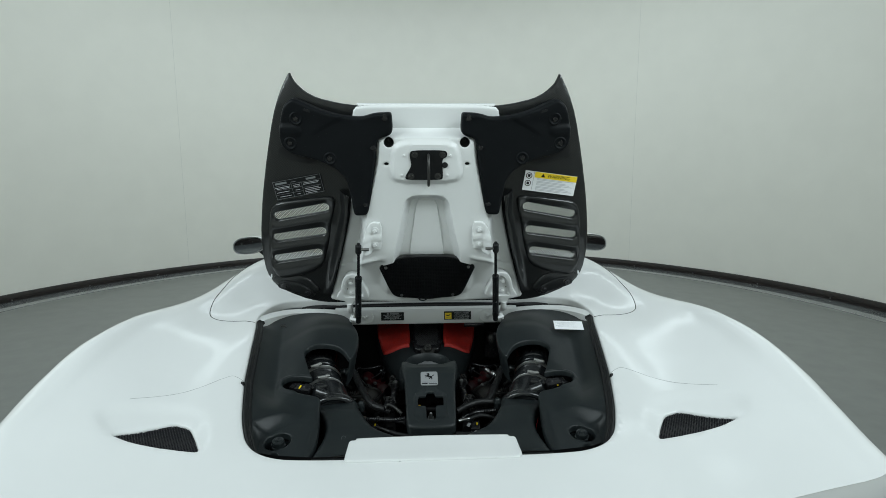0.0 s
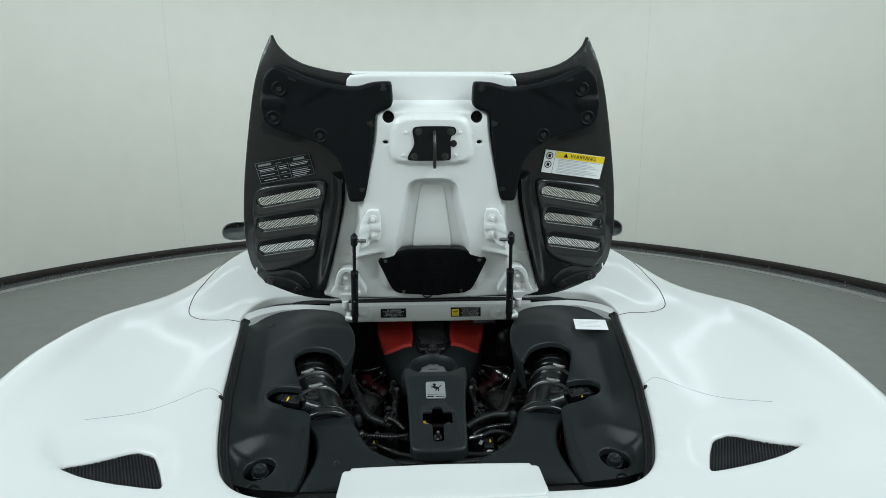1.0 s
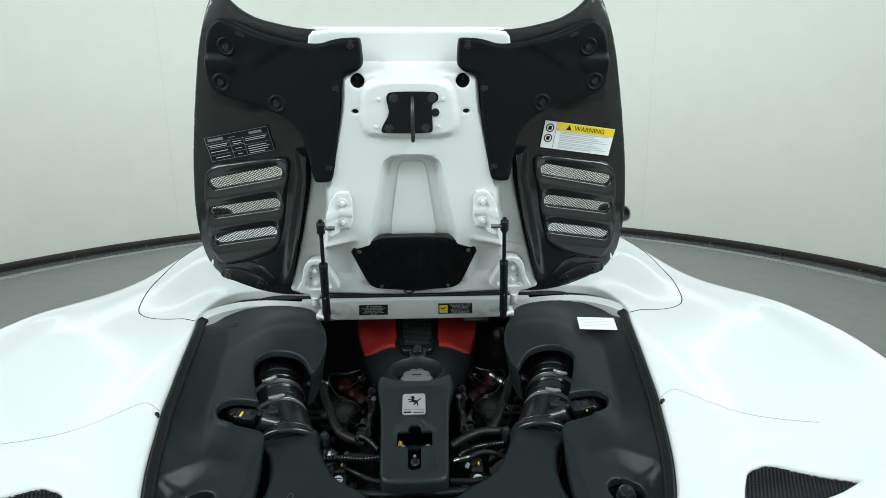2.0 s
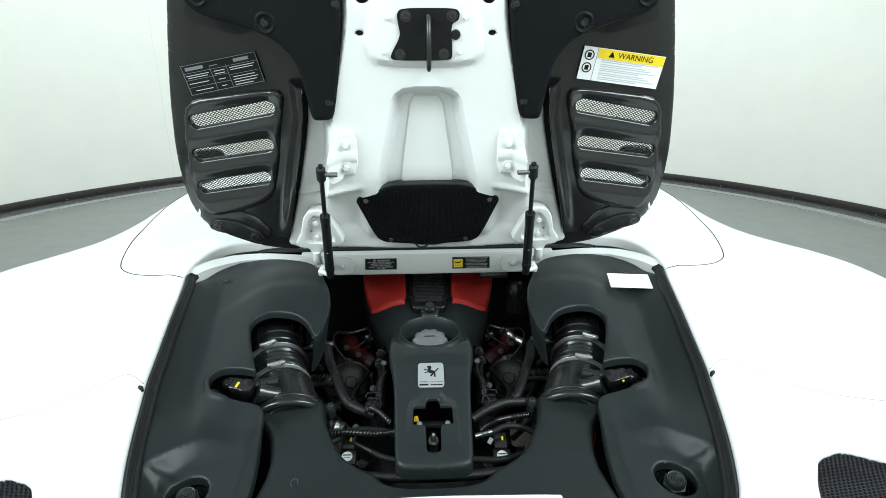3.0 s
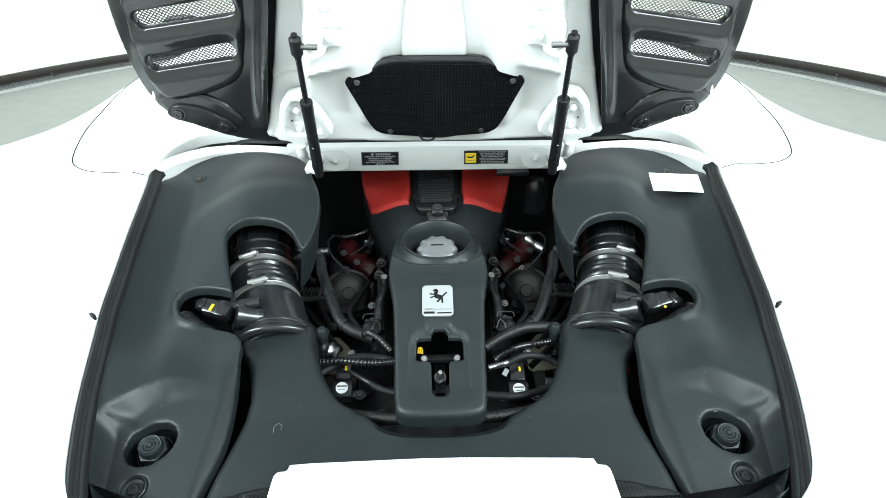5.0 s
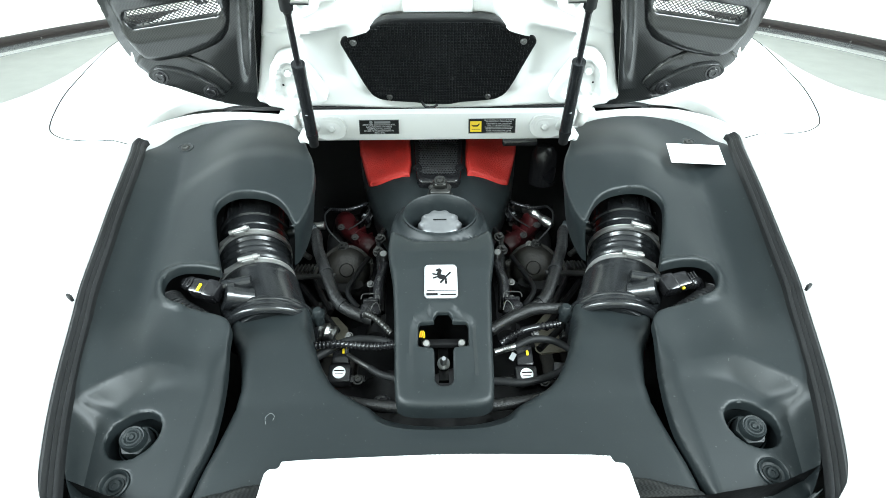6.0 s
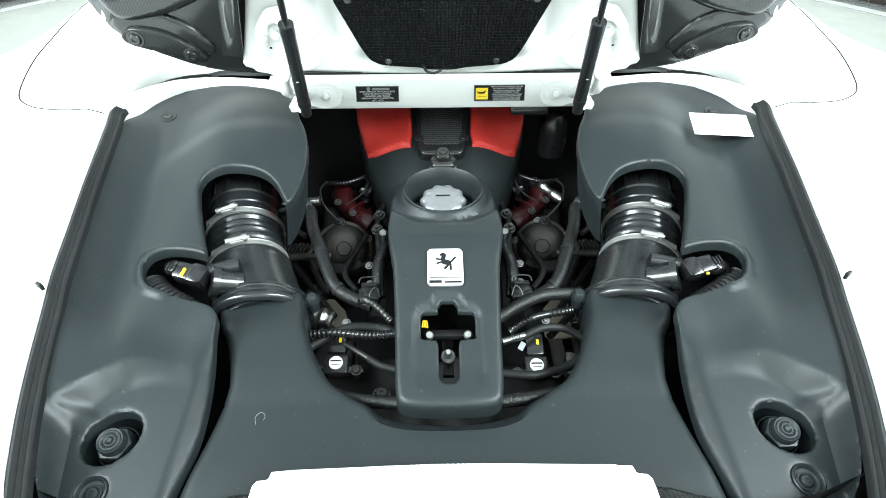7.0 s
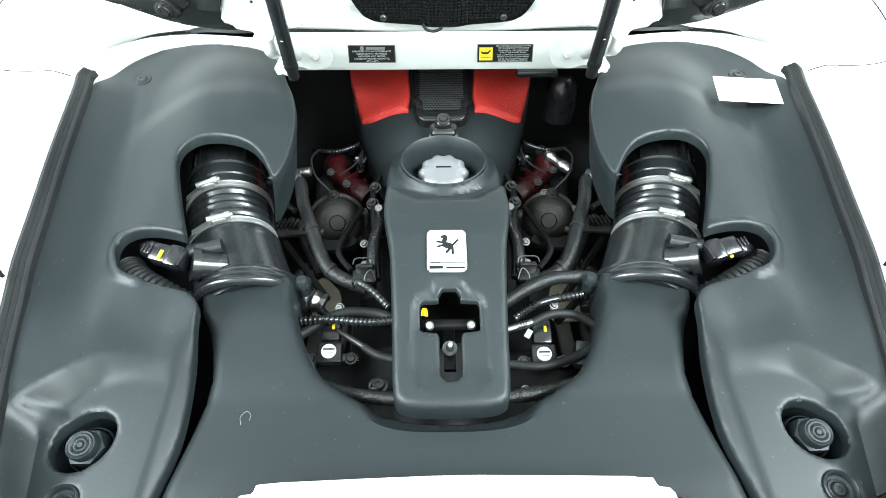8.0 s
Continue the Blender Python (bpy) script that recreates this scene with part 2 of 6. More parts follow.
def sheet(outline, height, holes=(), step=0.01, roll=0.0, skirt=0.0, hole_roll=None, hole_skirt=None, to=level, creases=()):
    """A curved panel over an outline, with holes, rolled edges and turned-down rims."""
    from mathutils.geometry import delaunay_2d_cdt
    loops = [spaced(outline, step)] + [spaced(h, min(step, 0.006)) for h in holes]
    hole_roll = roll if hole_roll is None else hole_roll
    hole_skirt = skirt if hole_skirt is None else hole_skirt
    lo, hi = loops[0].min(0), loops[0].max(0)
    gx, gy = np.meshgrid(np.arange(lo[0] + step * 0.37, hi[0], step), np.arange(lo[1] + step * 0.41, hi[1], step))
    pts = np.c_[gx.ravel(), gy.ravel()]
    for k, loop in enumerate(loops):
        r = roll if k == 0 else hole_roll
        if r > 0:
            d = np.roll(loop, -1, axis=0) - np.roll(loop, 1, axis=0)
            nrm = np.c_[-d[:, 1], d[:, 0]] / (np.linalg.norm(d, axis=1)[:, None] + 1e-9)
            for f in (0.12, 0.4, 0.8):
                pts = np.r_[pts, loop + nrm * r * f, loop - nrm * r * f]
    ok = within(pts, loops[0])
    near = np.full(len(pts), 1e9)
    for k, loop in enumerate(loops):
        if k:
            ok &= ~within(pts, loop)
        near = np.minimum(near, away(pts, loop))
    ridges = [spaced_line(c, step * 0.8) for c in creases]
    for line in ridges:
        near = np.where(away(pts, np.r_[line, line[-2:0:-1]]) < step * 0.4, 0, near)
    small = min([step * 0.35] + [r * 0.1 for r in (roll, hole_roll if holes else 0) if r > 0])
    pts = pts[ok & (near > small)]
    every, edges = [], []
    for loop in loops:
        s = len(every)
        every += [tuple(p) for p in loop]
        n = len(loop)
        edges += [(s + i, s + (i + 1) % n) for i in range(n)]
    for line in ridges:
        s = len(every)
        every += [tuple(p) for p in line]
        edges += [(s + i, s + i + 1) for i in range(len(line) - 1)]
    every += [tuple(p) for p in pts]
    vs, _, faces, *_ = delaunay_2d_cdt([Vector(p) for p in every], edges, [], 0, 1e-6)
    vs = np.array([(v.x, v.y) for v in vs])
    faces = np.array([f for f in faces if len(f) == 3])
    mid = vs[faces].mean(1)
    keep = within(mid, loops[0])
    for loop in loops[1:]:
        keep &= ~within(mid, loop)
    faces = faces[keep]
    h = np.array(height(vs[:, 0], vs[:, 1]), float) * np.ones(len(vs))
    for k, loop in enumerate(loops):
        r = roll if k == 0 else hole_roll
        if r > 0:
            d = np.clip(r - away(vs, loop), 0, r)
            h = h - (r - np.sqrt(np.maximum(r * r - d * d, 0)))
    where = to(vs[:, 0], vs[:, 1], h)
    bm = bmesh.new()
    bv = [bm.verts.new(p) for p in where]
    for a, b, c in faces:
        try:
            bm.faces.new((bv[a], bv[b], bv[c]))
        except ValueError:
            pass
    for v in [v for v in bm.verts if not v.link_faces]:
        bm.verts.remove(v)
    bm.normal_update()
    down = Vector(to(np.array([0.0]), np.array([0.0]), np.array([-1.0]))[0] - to(np.array([0.0]), np.array([0.0]), np.array([0.0]))[0])
    if bm.faces and sum(f.normal.dot(down) for f in bm.faces) > 0:
        bmesh.ops.reverse_faces(bm, faces=bm.faces[:])
    if skirt or hole_skirt:
        rims = [e for e in bm.edges if len(e.link_faces) == 1]
        inner = set()
        if hole_skirt != skirt and len(loops) > 1:
            near_out, near_hole = away(vs, loops[0]), np.min([away(vs, k) for k in loops[1:]], axis=0)
            inner = {bv[i] for i in np.nonzero(near_hole < near_out)[0] if bv[i].is_valid}
        for rim, depth in (([e for e in rims if e.verts[0] not in inner], skirt), ([e for e in rims if e.verts[0] in inner], hole_skirt)):
            out = bmesh.ops.extrude_edge_only(bm, edges=rim) if rim and depth else {"geom": ()}
            for v in out["geom"]:
                if isinstance(v, bmesh.types.BMVert):
                    v.co += down * depth
        bmesh.ops.recalc_face_normals(bm, faces=bm.faces[:])
    return bm


def tube(path, radius, n=6, segs=16, caps=True):
    """A round pipe along a smooth path. radius: a number, or a function of 0..1 along it."""
    pts = catmull(path, n) if len(path) > 2 else [np.array(path[0], float) + (np.array(path[1], float) - np.array(path[0], float)) * i / n for i in range(n + 1)]
    pts = [Vector(p) for p in pts]
    rows, up = [], None
    for i, p in enumerate(pts):
        d = (pts[min(i + 1, len(pts) - 1)] - pts[max(i - 1, 0)]).normalized()
        if up is None:
            up = d.orthogonal().normalized()
        up = (up - d * up.dot(d)).normalized()
        side = d.cross(up)
        r = radius(i / (len(pts) - 1)) if callable(radius) else radius
        rows.append([p + (up * math.cos(a) + side * math.sin(a)) * r for a in (2 * math.pi * k / segs for k in range(segs))])
    bm = grid_mesh(rows, True)
    if caps:
        bm.verts.ensure_lookup_table()
        bm.faces.new(bm.verts[:segs][::-1])
        bm.faces.new(bm.verts[-segs:])
    bmesh.ops.recalc_face_normals(bm, faces=bm.faces[:])
    return bm


def lathe(profile, segs=24, m=None):
    """A turned form about z from (radius, height) points."""
    rows = [[(r * math.cos(a), r * math.sin(a), z) for a in (2 * math.pi * k / segs for k in range(segs))] for r, z in profile]
    bm = grid_mesh(rows, True)
    bmesh.ops.remove_doubles(bm, verts=bm.verts[:], dist=1e-6)
    bmesh.ops.recalc_face_normals(bm, faces=bm.faces[:])
    if m is not None:
        bm.transform(m)
    return bm


def block(sx, sy, sz, bevel=0.002, m=None, segs=2):
    bm = bmesh.new()
    bmesh.ops.create_cube(bm, size=1)
    bm.transform(Matrix.Diagonal((sx, sy, sz, 1)))
    if bevel:
        bmesh.ops.bevel(bm, geom=bm.edges[:], offset=bevel, segments=segs, affect="EDGES", profile=0.5)
    if m is not None:
        bm.transform(m)
    return bm


def plate(outline, z0, z1, m=None, holes=(), bevel=0.0):
    """A flat plate of an outline between two heights, placed by m."""
    bm = bmesh.new()
    edges = []
    for loop in (outline, *holes):
        vs = [bm.verts.new((p[0], p[1], z1)) for p in loop]
        edges += [bm.edges.new((a, b)) for a, b in zip(vs, vs[1:] + vs[:1])]
    bmesh.ops.triangle_fill(bm, use_beauty=True, use_dissolve=False, edges=edges)
    bm.normal_update()
    if bm.faces and sum(f.normal.z * f.calc_area() for f in bm.faces) < 0:
        bmesh.ops.reverse_faces(bm, faces=bm.faces[:])
    rims = [e for e in bm.edges if len(e.link_faces) == 1]
    out = bmesh.ops.extrude_edge_only(bm, edges=rims)
    for v in out["geom"]:
        if isinstance(v, bmesh.types.BMVert):
            v.co.z = z0
    bmesh.ops.recalc_face_normals(bm, faces=bm.faces[:])
    if m is not None:
        bm.transform(m)
    return bm


def merge(*bms):
    base = bms[0]
    for other in bms[1:]:
        me = bpy.data.meshes.new("tmp")
        other.to_mesh(me)
        other.free()
        base.from_mesh(me)
        bpy.data.meshes.remove(me)
    return base


def lettering(text, size, m):
    """A flat bmesh of a line of text, centred, in the built-in font."""
    cu = bpy.data.curves.new("text", "FONT")
    cu.body, cu.size, cu.align_x, cu.align_y, cu.extrude = text, size, "CENTER", "CENTER", 0.0002
    ob = bpy.data.objects.new("text", cu)
    scene.collection.objects.link(ob)
    bpy.context.view_layer.update()
    me = bpy.data.meshes.new_from_object(ob.evaluated_get(bpy.context.evaluated_depsgraph_get()))
    bm = bmesh.new()
    bm.from_mesh(me)
    bpy.data.objects.remove(ob)
    bpy.data.curves.remove(cu)
    bpy.data.meshes.remove(me)
    bm.transform(m)
    return bm


def frame_of(origin, normal, right):
    """A pose at origin whose z is the normal and whose x runs along right."""
    z = Vector(normal).normalized()
    x = (Vector(right) - z * Vector(right).dot(z)).normalized()
    y = z.cross(x)
    return Matrix(((x.x, y.x, z.x, origin[0]), (x.y, y.y, z.y, origin[1]), (x.z, y.z, z.z, origin[2]), (0, 0, 0, 1)))


LN, LV = Vector(LID_N), Vector(LID_V)


def on_lid(u, v, h, turn=0.0):
    return frame_of(LP(u, v, h), LN, (1, 0, 0)) @ pose(0, 0, 0, 0, 0, turn)


def table(xs, ys, zs):
    """A smooth height over a table of x (columns) and y (rows)."""
    xs, ys, zs = np.array(xs, float), np.array(ys, float), np.array(zs, float)

    def tangents(k, v):
        d = np.diff(v, axis=0) / np.diff(k)[:, None]
        m = np.zeros_like(v)
        m[0], m[-1] = d[0], d[-1]
        m[1:-1] = (d[:-1] + d[1:]) / 2
        return m

    def herm(k, v, m, q):
        i = np.clip(np.searchsorted(k, q) - 1, 0, len(k) - 2)
        w = (k[i + 1] - k[i])
        t = np.clip((q - k[i]) / w, 0, 1)
        return i, w, t

    my = tangents(ys, zs)

    def f(x, y):
        x, y = np.asarray(x, float), np.asarray(y, float)
        i, w, t = herm(ys, zs, my, y)
        t2, w2 = t[:, None], w[:, None]
        row = (2 * t2**3 - 3 * t2**2 + 1) * zs[i] + (t2**3 - 2 * t2**2 + t2) * w2 * my[i] + (-2 * t2**3 + 3 * t2**2) * zs[i + 1] + (t2**3 - t2**2) * w2 * my[i + 1]
        mx = tangents(xs, row.T).T
        j, wj, s = herm(xs, None, None, np.abs(x))
        n = np.arange(len(x))
        return (2 * s**3 - 3 * s**2 + 1) * row[n, j] + (s**3 - 2 * s**2 + s) * wj * mx[n, j] + (-2 * s**3 + 3 * s**2) * row[n, j + 1] + (s**3 - s**2) * wj * mx[n, j + 1]

    return f


# ---- the setting ----
def ring_rows(profile, a0=0.0, a1=360.0, n=160):
    return [[(WALL_X + r * math.sin(radians(a)), WALL_Y + r * math.cos(radians(a)), z) for a in (a0 + (a1 - a0) * k / n for k in range(n + (0 if a1 - a0 >= 360 else 1)))] for r, z in profile]


floor_bm = lathe([(0.001, 0.0), (1.5, 0.0), (3.0, 0.0), (WALL_R - 0.42, 0.0), (WALL_R + 0.3, 0.0)], 120, Matrix.Translation((WALL_X, WALL_Y, 0)))
tagged(finish(floor_bm, "floor", FLOOR), "grey painted concrete floor with scuffs", "floor", kind="structure")
# added glossy ring that imitates glints; the plain floor reaches the skirting
edge_bm = grid_mesh(ring_rows([(WALL_R - 0.40, 0.001), (WALL_R - 0.38, 0.006), (WALL_R - 0.10, 0.008), (WALL_R - 0.02, 0.012)]), True)
tagged(finish(edge_bm, "trim_floor_glint", FLOORGLINT), "glossy strip added for the floor's glints along the skirting", "trim", kind="structure")
wall_bm = grid_mesh(ring_rows([(WALL_R, 0), (WALL_R, WALL_H), (WALL_R + 0.12, WALL_H), (WALL_R + 0.12, 0), (WALL_R, 0)]), True)
wall = tagged(finish(wall_bm, "wall_round", WALLPAINT), "smooth round off-white studio wall", "wall", kind="structure")
ceil_bm = lathe([(0.001, WALL_H + 0.10), (WALL_R + 0.12, WALL_H + 0.10), (WALL_R + 0.12, WALL_H), (0.001, WALL_H)], 120, Matrix.Translation((WALL_X, WALL_Y, 0)))
tagged(finish(ceil_bm, "ceiling", CEILPAINT), "unseen ceiling, greyed to hold light off the car", "ceiling", kind="structure")
skirt_profile = [(WALL_R - 0.004, 0.008), (WALL_R - 0.030, 0.010), (WALL_R - 0.034, 0.045), (WALL_R - 0.026, 0.050), (WALL_R - 0.026, 0.085), (WALL_R - 0.018, 0.100), (WALL_R - 0.002, 0.104)]
tagged(finish(grid_mesh(ring_rows(skirt_profile), True), "baseboard", SKIRT), "dark brown stepped skirting along the wall", "baseboard", kind="structure")
for deg in (-167.4, -125.6, -83.7, -41.8, 41.8, 83.7, 125.6, 167.4):
    a = deg
    bm = grid_mesh(ring_rows([(WALL_R - 0.002, 0.104), (WALL_R - 0.002, WALL_H - 0.01)], a, a + 0.028, 1))
    tagged(finish(bm, "trim_wall_joint", SEAMGREY, smooth=False), "thin upright joint in the wall", "trim", kind="structure")
bolt_bm = lathe([(0, 0.012), (0.007, 0.011), (0.010, 0.004), (0.010, 0)], 10)
bolt_me = bpy.data.meshes.new("skirting_bolt")
bolt_bm.to_mesh(bolt_me)
bolt_me.materials.append(STEEL)
baseboard = bpy.data.objects["baseboard"]
for k in range(36):
    a = radians(k * 10 + 3)
    p = (WALL_X + (WALL_R - 0.033) * math.sin(a), WALL_Y + (WALL_R - 0.033) * math.cos(a), 0.03)
    placed(bolt_me, "bolt", baseboard, frame_of(p, (-math.sin(a), -math.cos(a), 0), (math.cos(a), -math.sin(a), 0)))

# ---- the car ----
car = new("sports_car")
tagged(car, "white sports car with raised carbon engine lid on grey floor", "car")

RIM = [(0.30, -0.146), (0.355, -0.136), (0.395, -0.114), (0.424, -0.078), (0.445, -0.030), (0.460, 0.010), (0.476, 0.062), (0.495, 0.135), (0.508, 0.185), (0.523, 0.265), (0.538, 0.345), (0.553, 0.43), (0.568, 0.505), (0.578, 0.540)]
OPENING = chaikin(both([(0, -0.148), *RIM, (0.580, 0.60), (0.54, 0.68), (0.46, 0.715), (0.32, 0.73), (0, 0.735)]), 2)
BX = [0, 0.3, 0.46, 0.55, 0.65, 0.75, 0.85, 0.92, 0.96, 0.985]
BY = [-0.38, -0.2, -0.1, 0.0, 0.2, 0.4, 0.6, 0.9, 1.4, 1.7]
BZ = [
    [0.905, 0.905, 0.908, 0.914, 0.922, 0.929, 0.929, 0.921, 0.879, 0.816],
    [0.922, 0.922, 0.926, 0.934, 0.944, 0.960, 0.971, 0.974, 0.928, 0.868],
    [0.928, 0.928, 0.937, 0.947, 0.960, 0.982, 1.000, 1.009, 0.968, 0.901],
    [0.930, 0.930, 0.944, 0.958, 0.972, 0.997, 1.021, 1.035, 1.008, 0.924],
    [0.955, 0.955, 0.972, 0.988, 0.997, 1.018, 1.052, 1.083, 1.05, 0.955],
    [0.99, 0.99, 1.004, 1.021, 1.027, 1.043, 1.071, 1.092, 1.045, 0.967],
    [1.04, 1.04, 1.045, 1.050, 1.046, 1.060, 1.079, 1.066, 1.021, 0.952],
    [1.09, 1.09, 1.095, 1.11, 1.130, 1.130, 1.068, 1.003, 0.956, 0.893],
    [1.12, 1.12, 1.13, 1.14, 1.141, 1.115, 1.008, 0.946, 0.903, 0.851],
    [1.08, 1.08, 1.08, 1.07, 1.074, 1.037, 0.975, 0.925, 0.882, 0.83],
]
body_base = table(BX, BY, BZ)
SCOOP = chaikin([(0.486, -0.126), (0.52, -0.070), (0.542, 0.004), (0.60, 0.034), (0.68, 0.022), (0.762, -0.030), (0.742, -0.070), (0.716, -0.096), (0.66, -0.116), (0.58, -0.127)], 2)


def body_h(x, y):
    ax = np.abs(x)
    z = body_base(x, y)
    near = (ax > 0.42) & (ax < 0.82) & (y > -0.2) & (y < 0.1)
    dip = np.zeros_like(z)
    if near.any():
        dip[near] = bump_in(ax[near], y[near], SCOOP, 0.030)
    return z - 0.007 * dip * ease(-0.122, -0.060, y)


VENT = chaikin([(0.508, -0.125), (0.545, -0.124), (0.60, -0.119), (0.66, -0.110), (0.709, -0.096), (0.660, -0.060), (0.606, -0.022), (0.566, -0.032), (0.539, -0.070)], 2, 0.15)
EDGE = chaikin(both([(0, -0.37), (0.4, -0.365), (0.70, -0.335), (0.90, -0.305), (0.985, -0.235), (0.990, -0.05), (0.985, 0.15), (0.985, 0.45), (0.982, 0.8), (0.97, 1.1), (0.95, 1.69), (0.5, 1.70), (0, 1.70)]), 2)
shell_bm = sheet(EDGE, body_h, [OPENING, VENT, mirror2(VENT)], step=0.014, roll=0.0, hole_roll=0.006, skirt=0.02)
shell = part("rear_body", shell_bm, PAINT, car, "glossy white painted rear wings and deck")

# flanks and tail below the edge of the upper body
edge_pts = spaced(EDGE, 0.03)
edge_z = body_h(edge_pts[:, 0], edge_pts[:, 1])
order = [i for i in range(len(edge_pts)) if edge_pts[i, 1] < 1.66]
start = next(k for k in range(len(order)) if order[k] - order[k - 1] not in (1,))
order = order[start:] + order[:start]
ep, ez = edge_pts[order], edge_z[order]
tang = np.gradient(ep, axis=0)
out_n = np.c_[tang[:, 1], -tang[:, 0]] / np.linalg.norm(tang, axis=1)[:, None]
if (out_n * ep).sum() < 0:
    out_n = -out_n
rows = []
for off, f in ((0.0, 0.0), (0.008, 0.06), (0.012, 0.2), (0.010, 0.45), (-0.01, 0.75), (-0.04, 1.0)):
    rows.append([(*(p + n * off), z - 0.002 + (0.2 - z) * f) for p, n, z in zip(ep, out_n, ez)])
flank_bm = grid_mesh(rows)
bmesh.ops.recalc_face_normals(flank_bm, faces=flank_bm.faces[:])
part("lower_body", flank_bm, PAINT, car, "white lower flanks and tail panel")

# the plain nose ahead of the doors
nose_z = table([0, 0.5, 0.8, 0.95, 0.985], [1.6, 2.2, 2.9, 3.6, 4.15], [[1.00, 1.0, 0.95, 0.87, 0.82], [0.98, 0.97, 0.92, 0.84, 0.78], [0.86, 0.87, 0.87, 0.80, 0.72], [0.72, 0.74, 0.76, 0.66, 0.55], [0.52, 0.5, 0.48, 0.42, 0.35]])
NOSE = chaikin(both([(0, 1.55), (0.93, 1.55), (0.962, 1.70), (0.975, 2.4), (0.98, 3.2), (0.90, 3.85), (0.6, 4.12), (0, 4.18)]), 2)
part("front_body", sheet(NOSE, nose_z, step=0.06, skirt=0.35), PAINT, car, "plain white front body")
for sx in (-1, 1):
    for y in (0.25, 2.9):
        bm = lathe([(0.18, -0.13), (0.30, -0.14), (0.335, -0.11), (0.34, 0), (0.335, 0.11), (0.30, 0.14), (0.18, 0.13), (0.16, 0.10), (0.04, 0.09), (0, 0.09)], 32, Matrix.Translation((sx * 0.80, y, 0.34)) @ Matrix.Rotation(radians(90 * sx), 4, "Y"))
        part("wheel", bm, TYRE, car, "black tyre on a dark rim")


def on_body(x, y, dz=0.0):
    return Vector((x, y, float(body_h(np.array([x]), np.array([y]))[0]) + dz))


def seam(path, sx, r=0.0016, material=RUBBER, name="panel_gap"):
    pts = [on_body(sx * p[0], p[1], -0.0002) for p in catmull(path, 10)]
    part(name, tube(pts, r, n=1, segs=6), material, car, "thin dark shut line in the white paint")


for sx in (-1, 1):
    seam([(0.578, 0.526), (0.60, 0.537), (0.624, 0.545), (0.685, 0.540), (0.714, 0.545), (0.738, 0.565), (0.756, 0.615), (0.768, 0.69), (0.766, 0.77), (0.763, 0.85), (0.76, 1.0), (0.75, 1.4)], sx, 0.0014)
    seam([(0.506, 0.172), (0.528, 0.186), (0.549, 0.184), (0.60, 0.125), (0.646, 0.084), (0.73, 0.030)], sx, 0.0006, LABEL_GREY)
    # tail lamp
    m = frame_of((sx * 0.925, -0.318, 0.845), (sx * 0.45, -1, 0.1), (1, 0, 0))
    lens = part("tail_lamp", lathe([(0, 0.03), (0.03, 0.028), (0.05, 0.02), (0.062, 0.004), (0.068, -0.02)], 28, m), LAMP_RED, car, "round dark red tail lamp")
    part("lamp_bezel", lathe([(0.060, 0.010), (0.066, 0.014), (0.073, 0.008), (0.075, -0.03)], 28, m), GLOSS, lens, "black lamp bezel")
    # vent grille
    v = VENT if sx > 0 else mirror2(VENT)
    # black sheet under the grille takes the place of the hollow's shade
    part("vent_backing", sheet(v, lambda x, y: body_h(x, y) - 0.030, step=0.02), RUBBER, car, "black sheet standing in for the shade behind the vent")
    cells, pitch = bmesh.new(), 0.0062
    loop = np.array([(sx * 0.60 + (p[0] - sx * 0.60) * 1.05, -0.088 + (p[1] + 0.088) * 1.08) for p in v])
    for i in range(-2, 44):
        for j in range(0, 34):
            x = 0.51 + i * pitch + (j % 2) * pitch / 2
            y = -0.15 + j * pitch * 0.86
            p = np.array([[sx * x, y]])
            if not within(p, loop)[0]:
                continue
            z = float(body_h(p[:, 0], p[:, 1])[0]) - 0.006
            ro, ri = pitch * 0.585, pitch * 0.40
            ring = [[cells.verts.new((sx * x + r * math.cos(a), y + r * math.sin(a), zz)) for a in (math.pi / 6 + k * math.pi / 3 for k in range(6))] for r, zz in ((ro, z), (ri, z), (ri, z - 0.004))]
            for a, b in zip(ring, ring[1:]):
                for k in range(6):
                    cells.faces.new((a[k], a[(k + 1) % 6], b[(k + 1) % 6], b[k]))
    bmesh.ops.recalc_face_normals(cells, faces=cells.faces[:])
    part("vent_grille", cells, HONEY, car, "black honeycomb grille in the wing vent")
    # door mirror
    m = Matrix.Translation((sx * 0.99, 1.80, 1.125))
    rows = []
    for s, k in ((0.10, 0.35), (0.085, 0.75), (0.05, 0.95), (0.0, 1.0), (-0.008, 0.97)):
        rows.append([m @ Vector((0.088 * k * math.copysign(abs(math.cos(a)) ** 0.75, math.cos(a)), s, 0.050 * k * math.copysign(abs(math.sin(a)) ** 0.8, math.sin(a)) - 0.01 * math.cos(a) * sx)) for a in (2 * math.pi * q / 28 for q in range(28))])
    bm = grid_mesh(rows, True)
    bmesh.ops.recalc_face_normals(bm, faces=bm.faces[:])
    housing = part("door_mirror", bm, PAINT, car, "white door mirror housing")
    glass = [m @ Vector((0.080 * math.copysign(abs(math.cos(a)) ** 0.75, math.cos(a)), -0.004 - 0.004 * math.sin(a), 0.043 * math.copysign(abs(math.sin(a)) ** 0.8, math.sin(a)) - 0.01 * math.cos(a) * sx)) for a in (2 * math.pi * q / 28 for q in range(28))]
    bm = bmesh.new()
    bm.faces.new([bm.verts.new(p) for p in glass])
    part("mirror_glass", bm, MIRROR, housing, "mirror glass")
    part("mirror_stalk", tube([(sx * 0.93, 1.82, 1.10), (sx * 0.88, 1.83, 1.04), (sx * 0.85, 1.84, 0.93)], 0.018, segs=10), GLOSS, housing, "black mirror stalk")

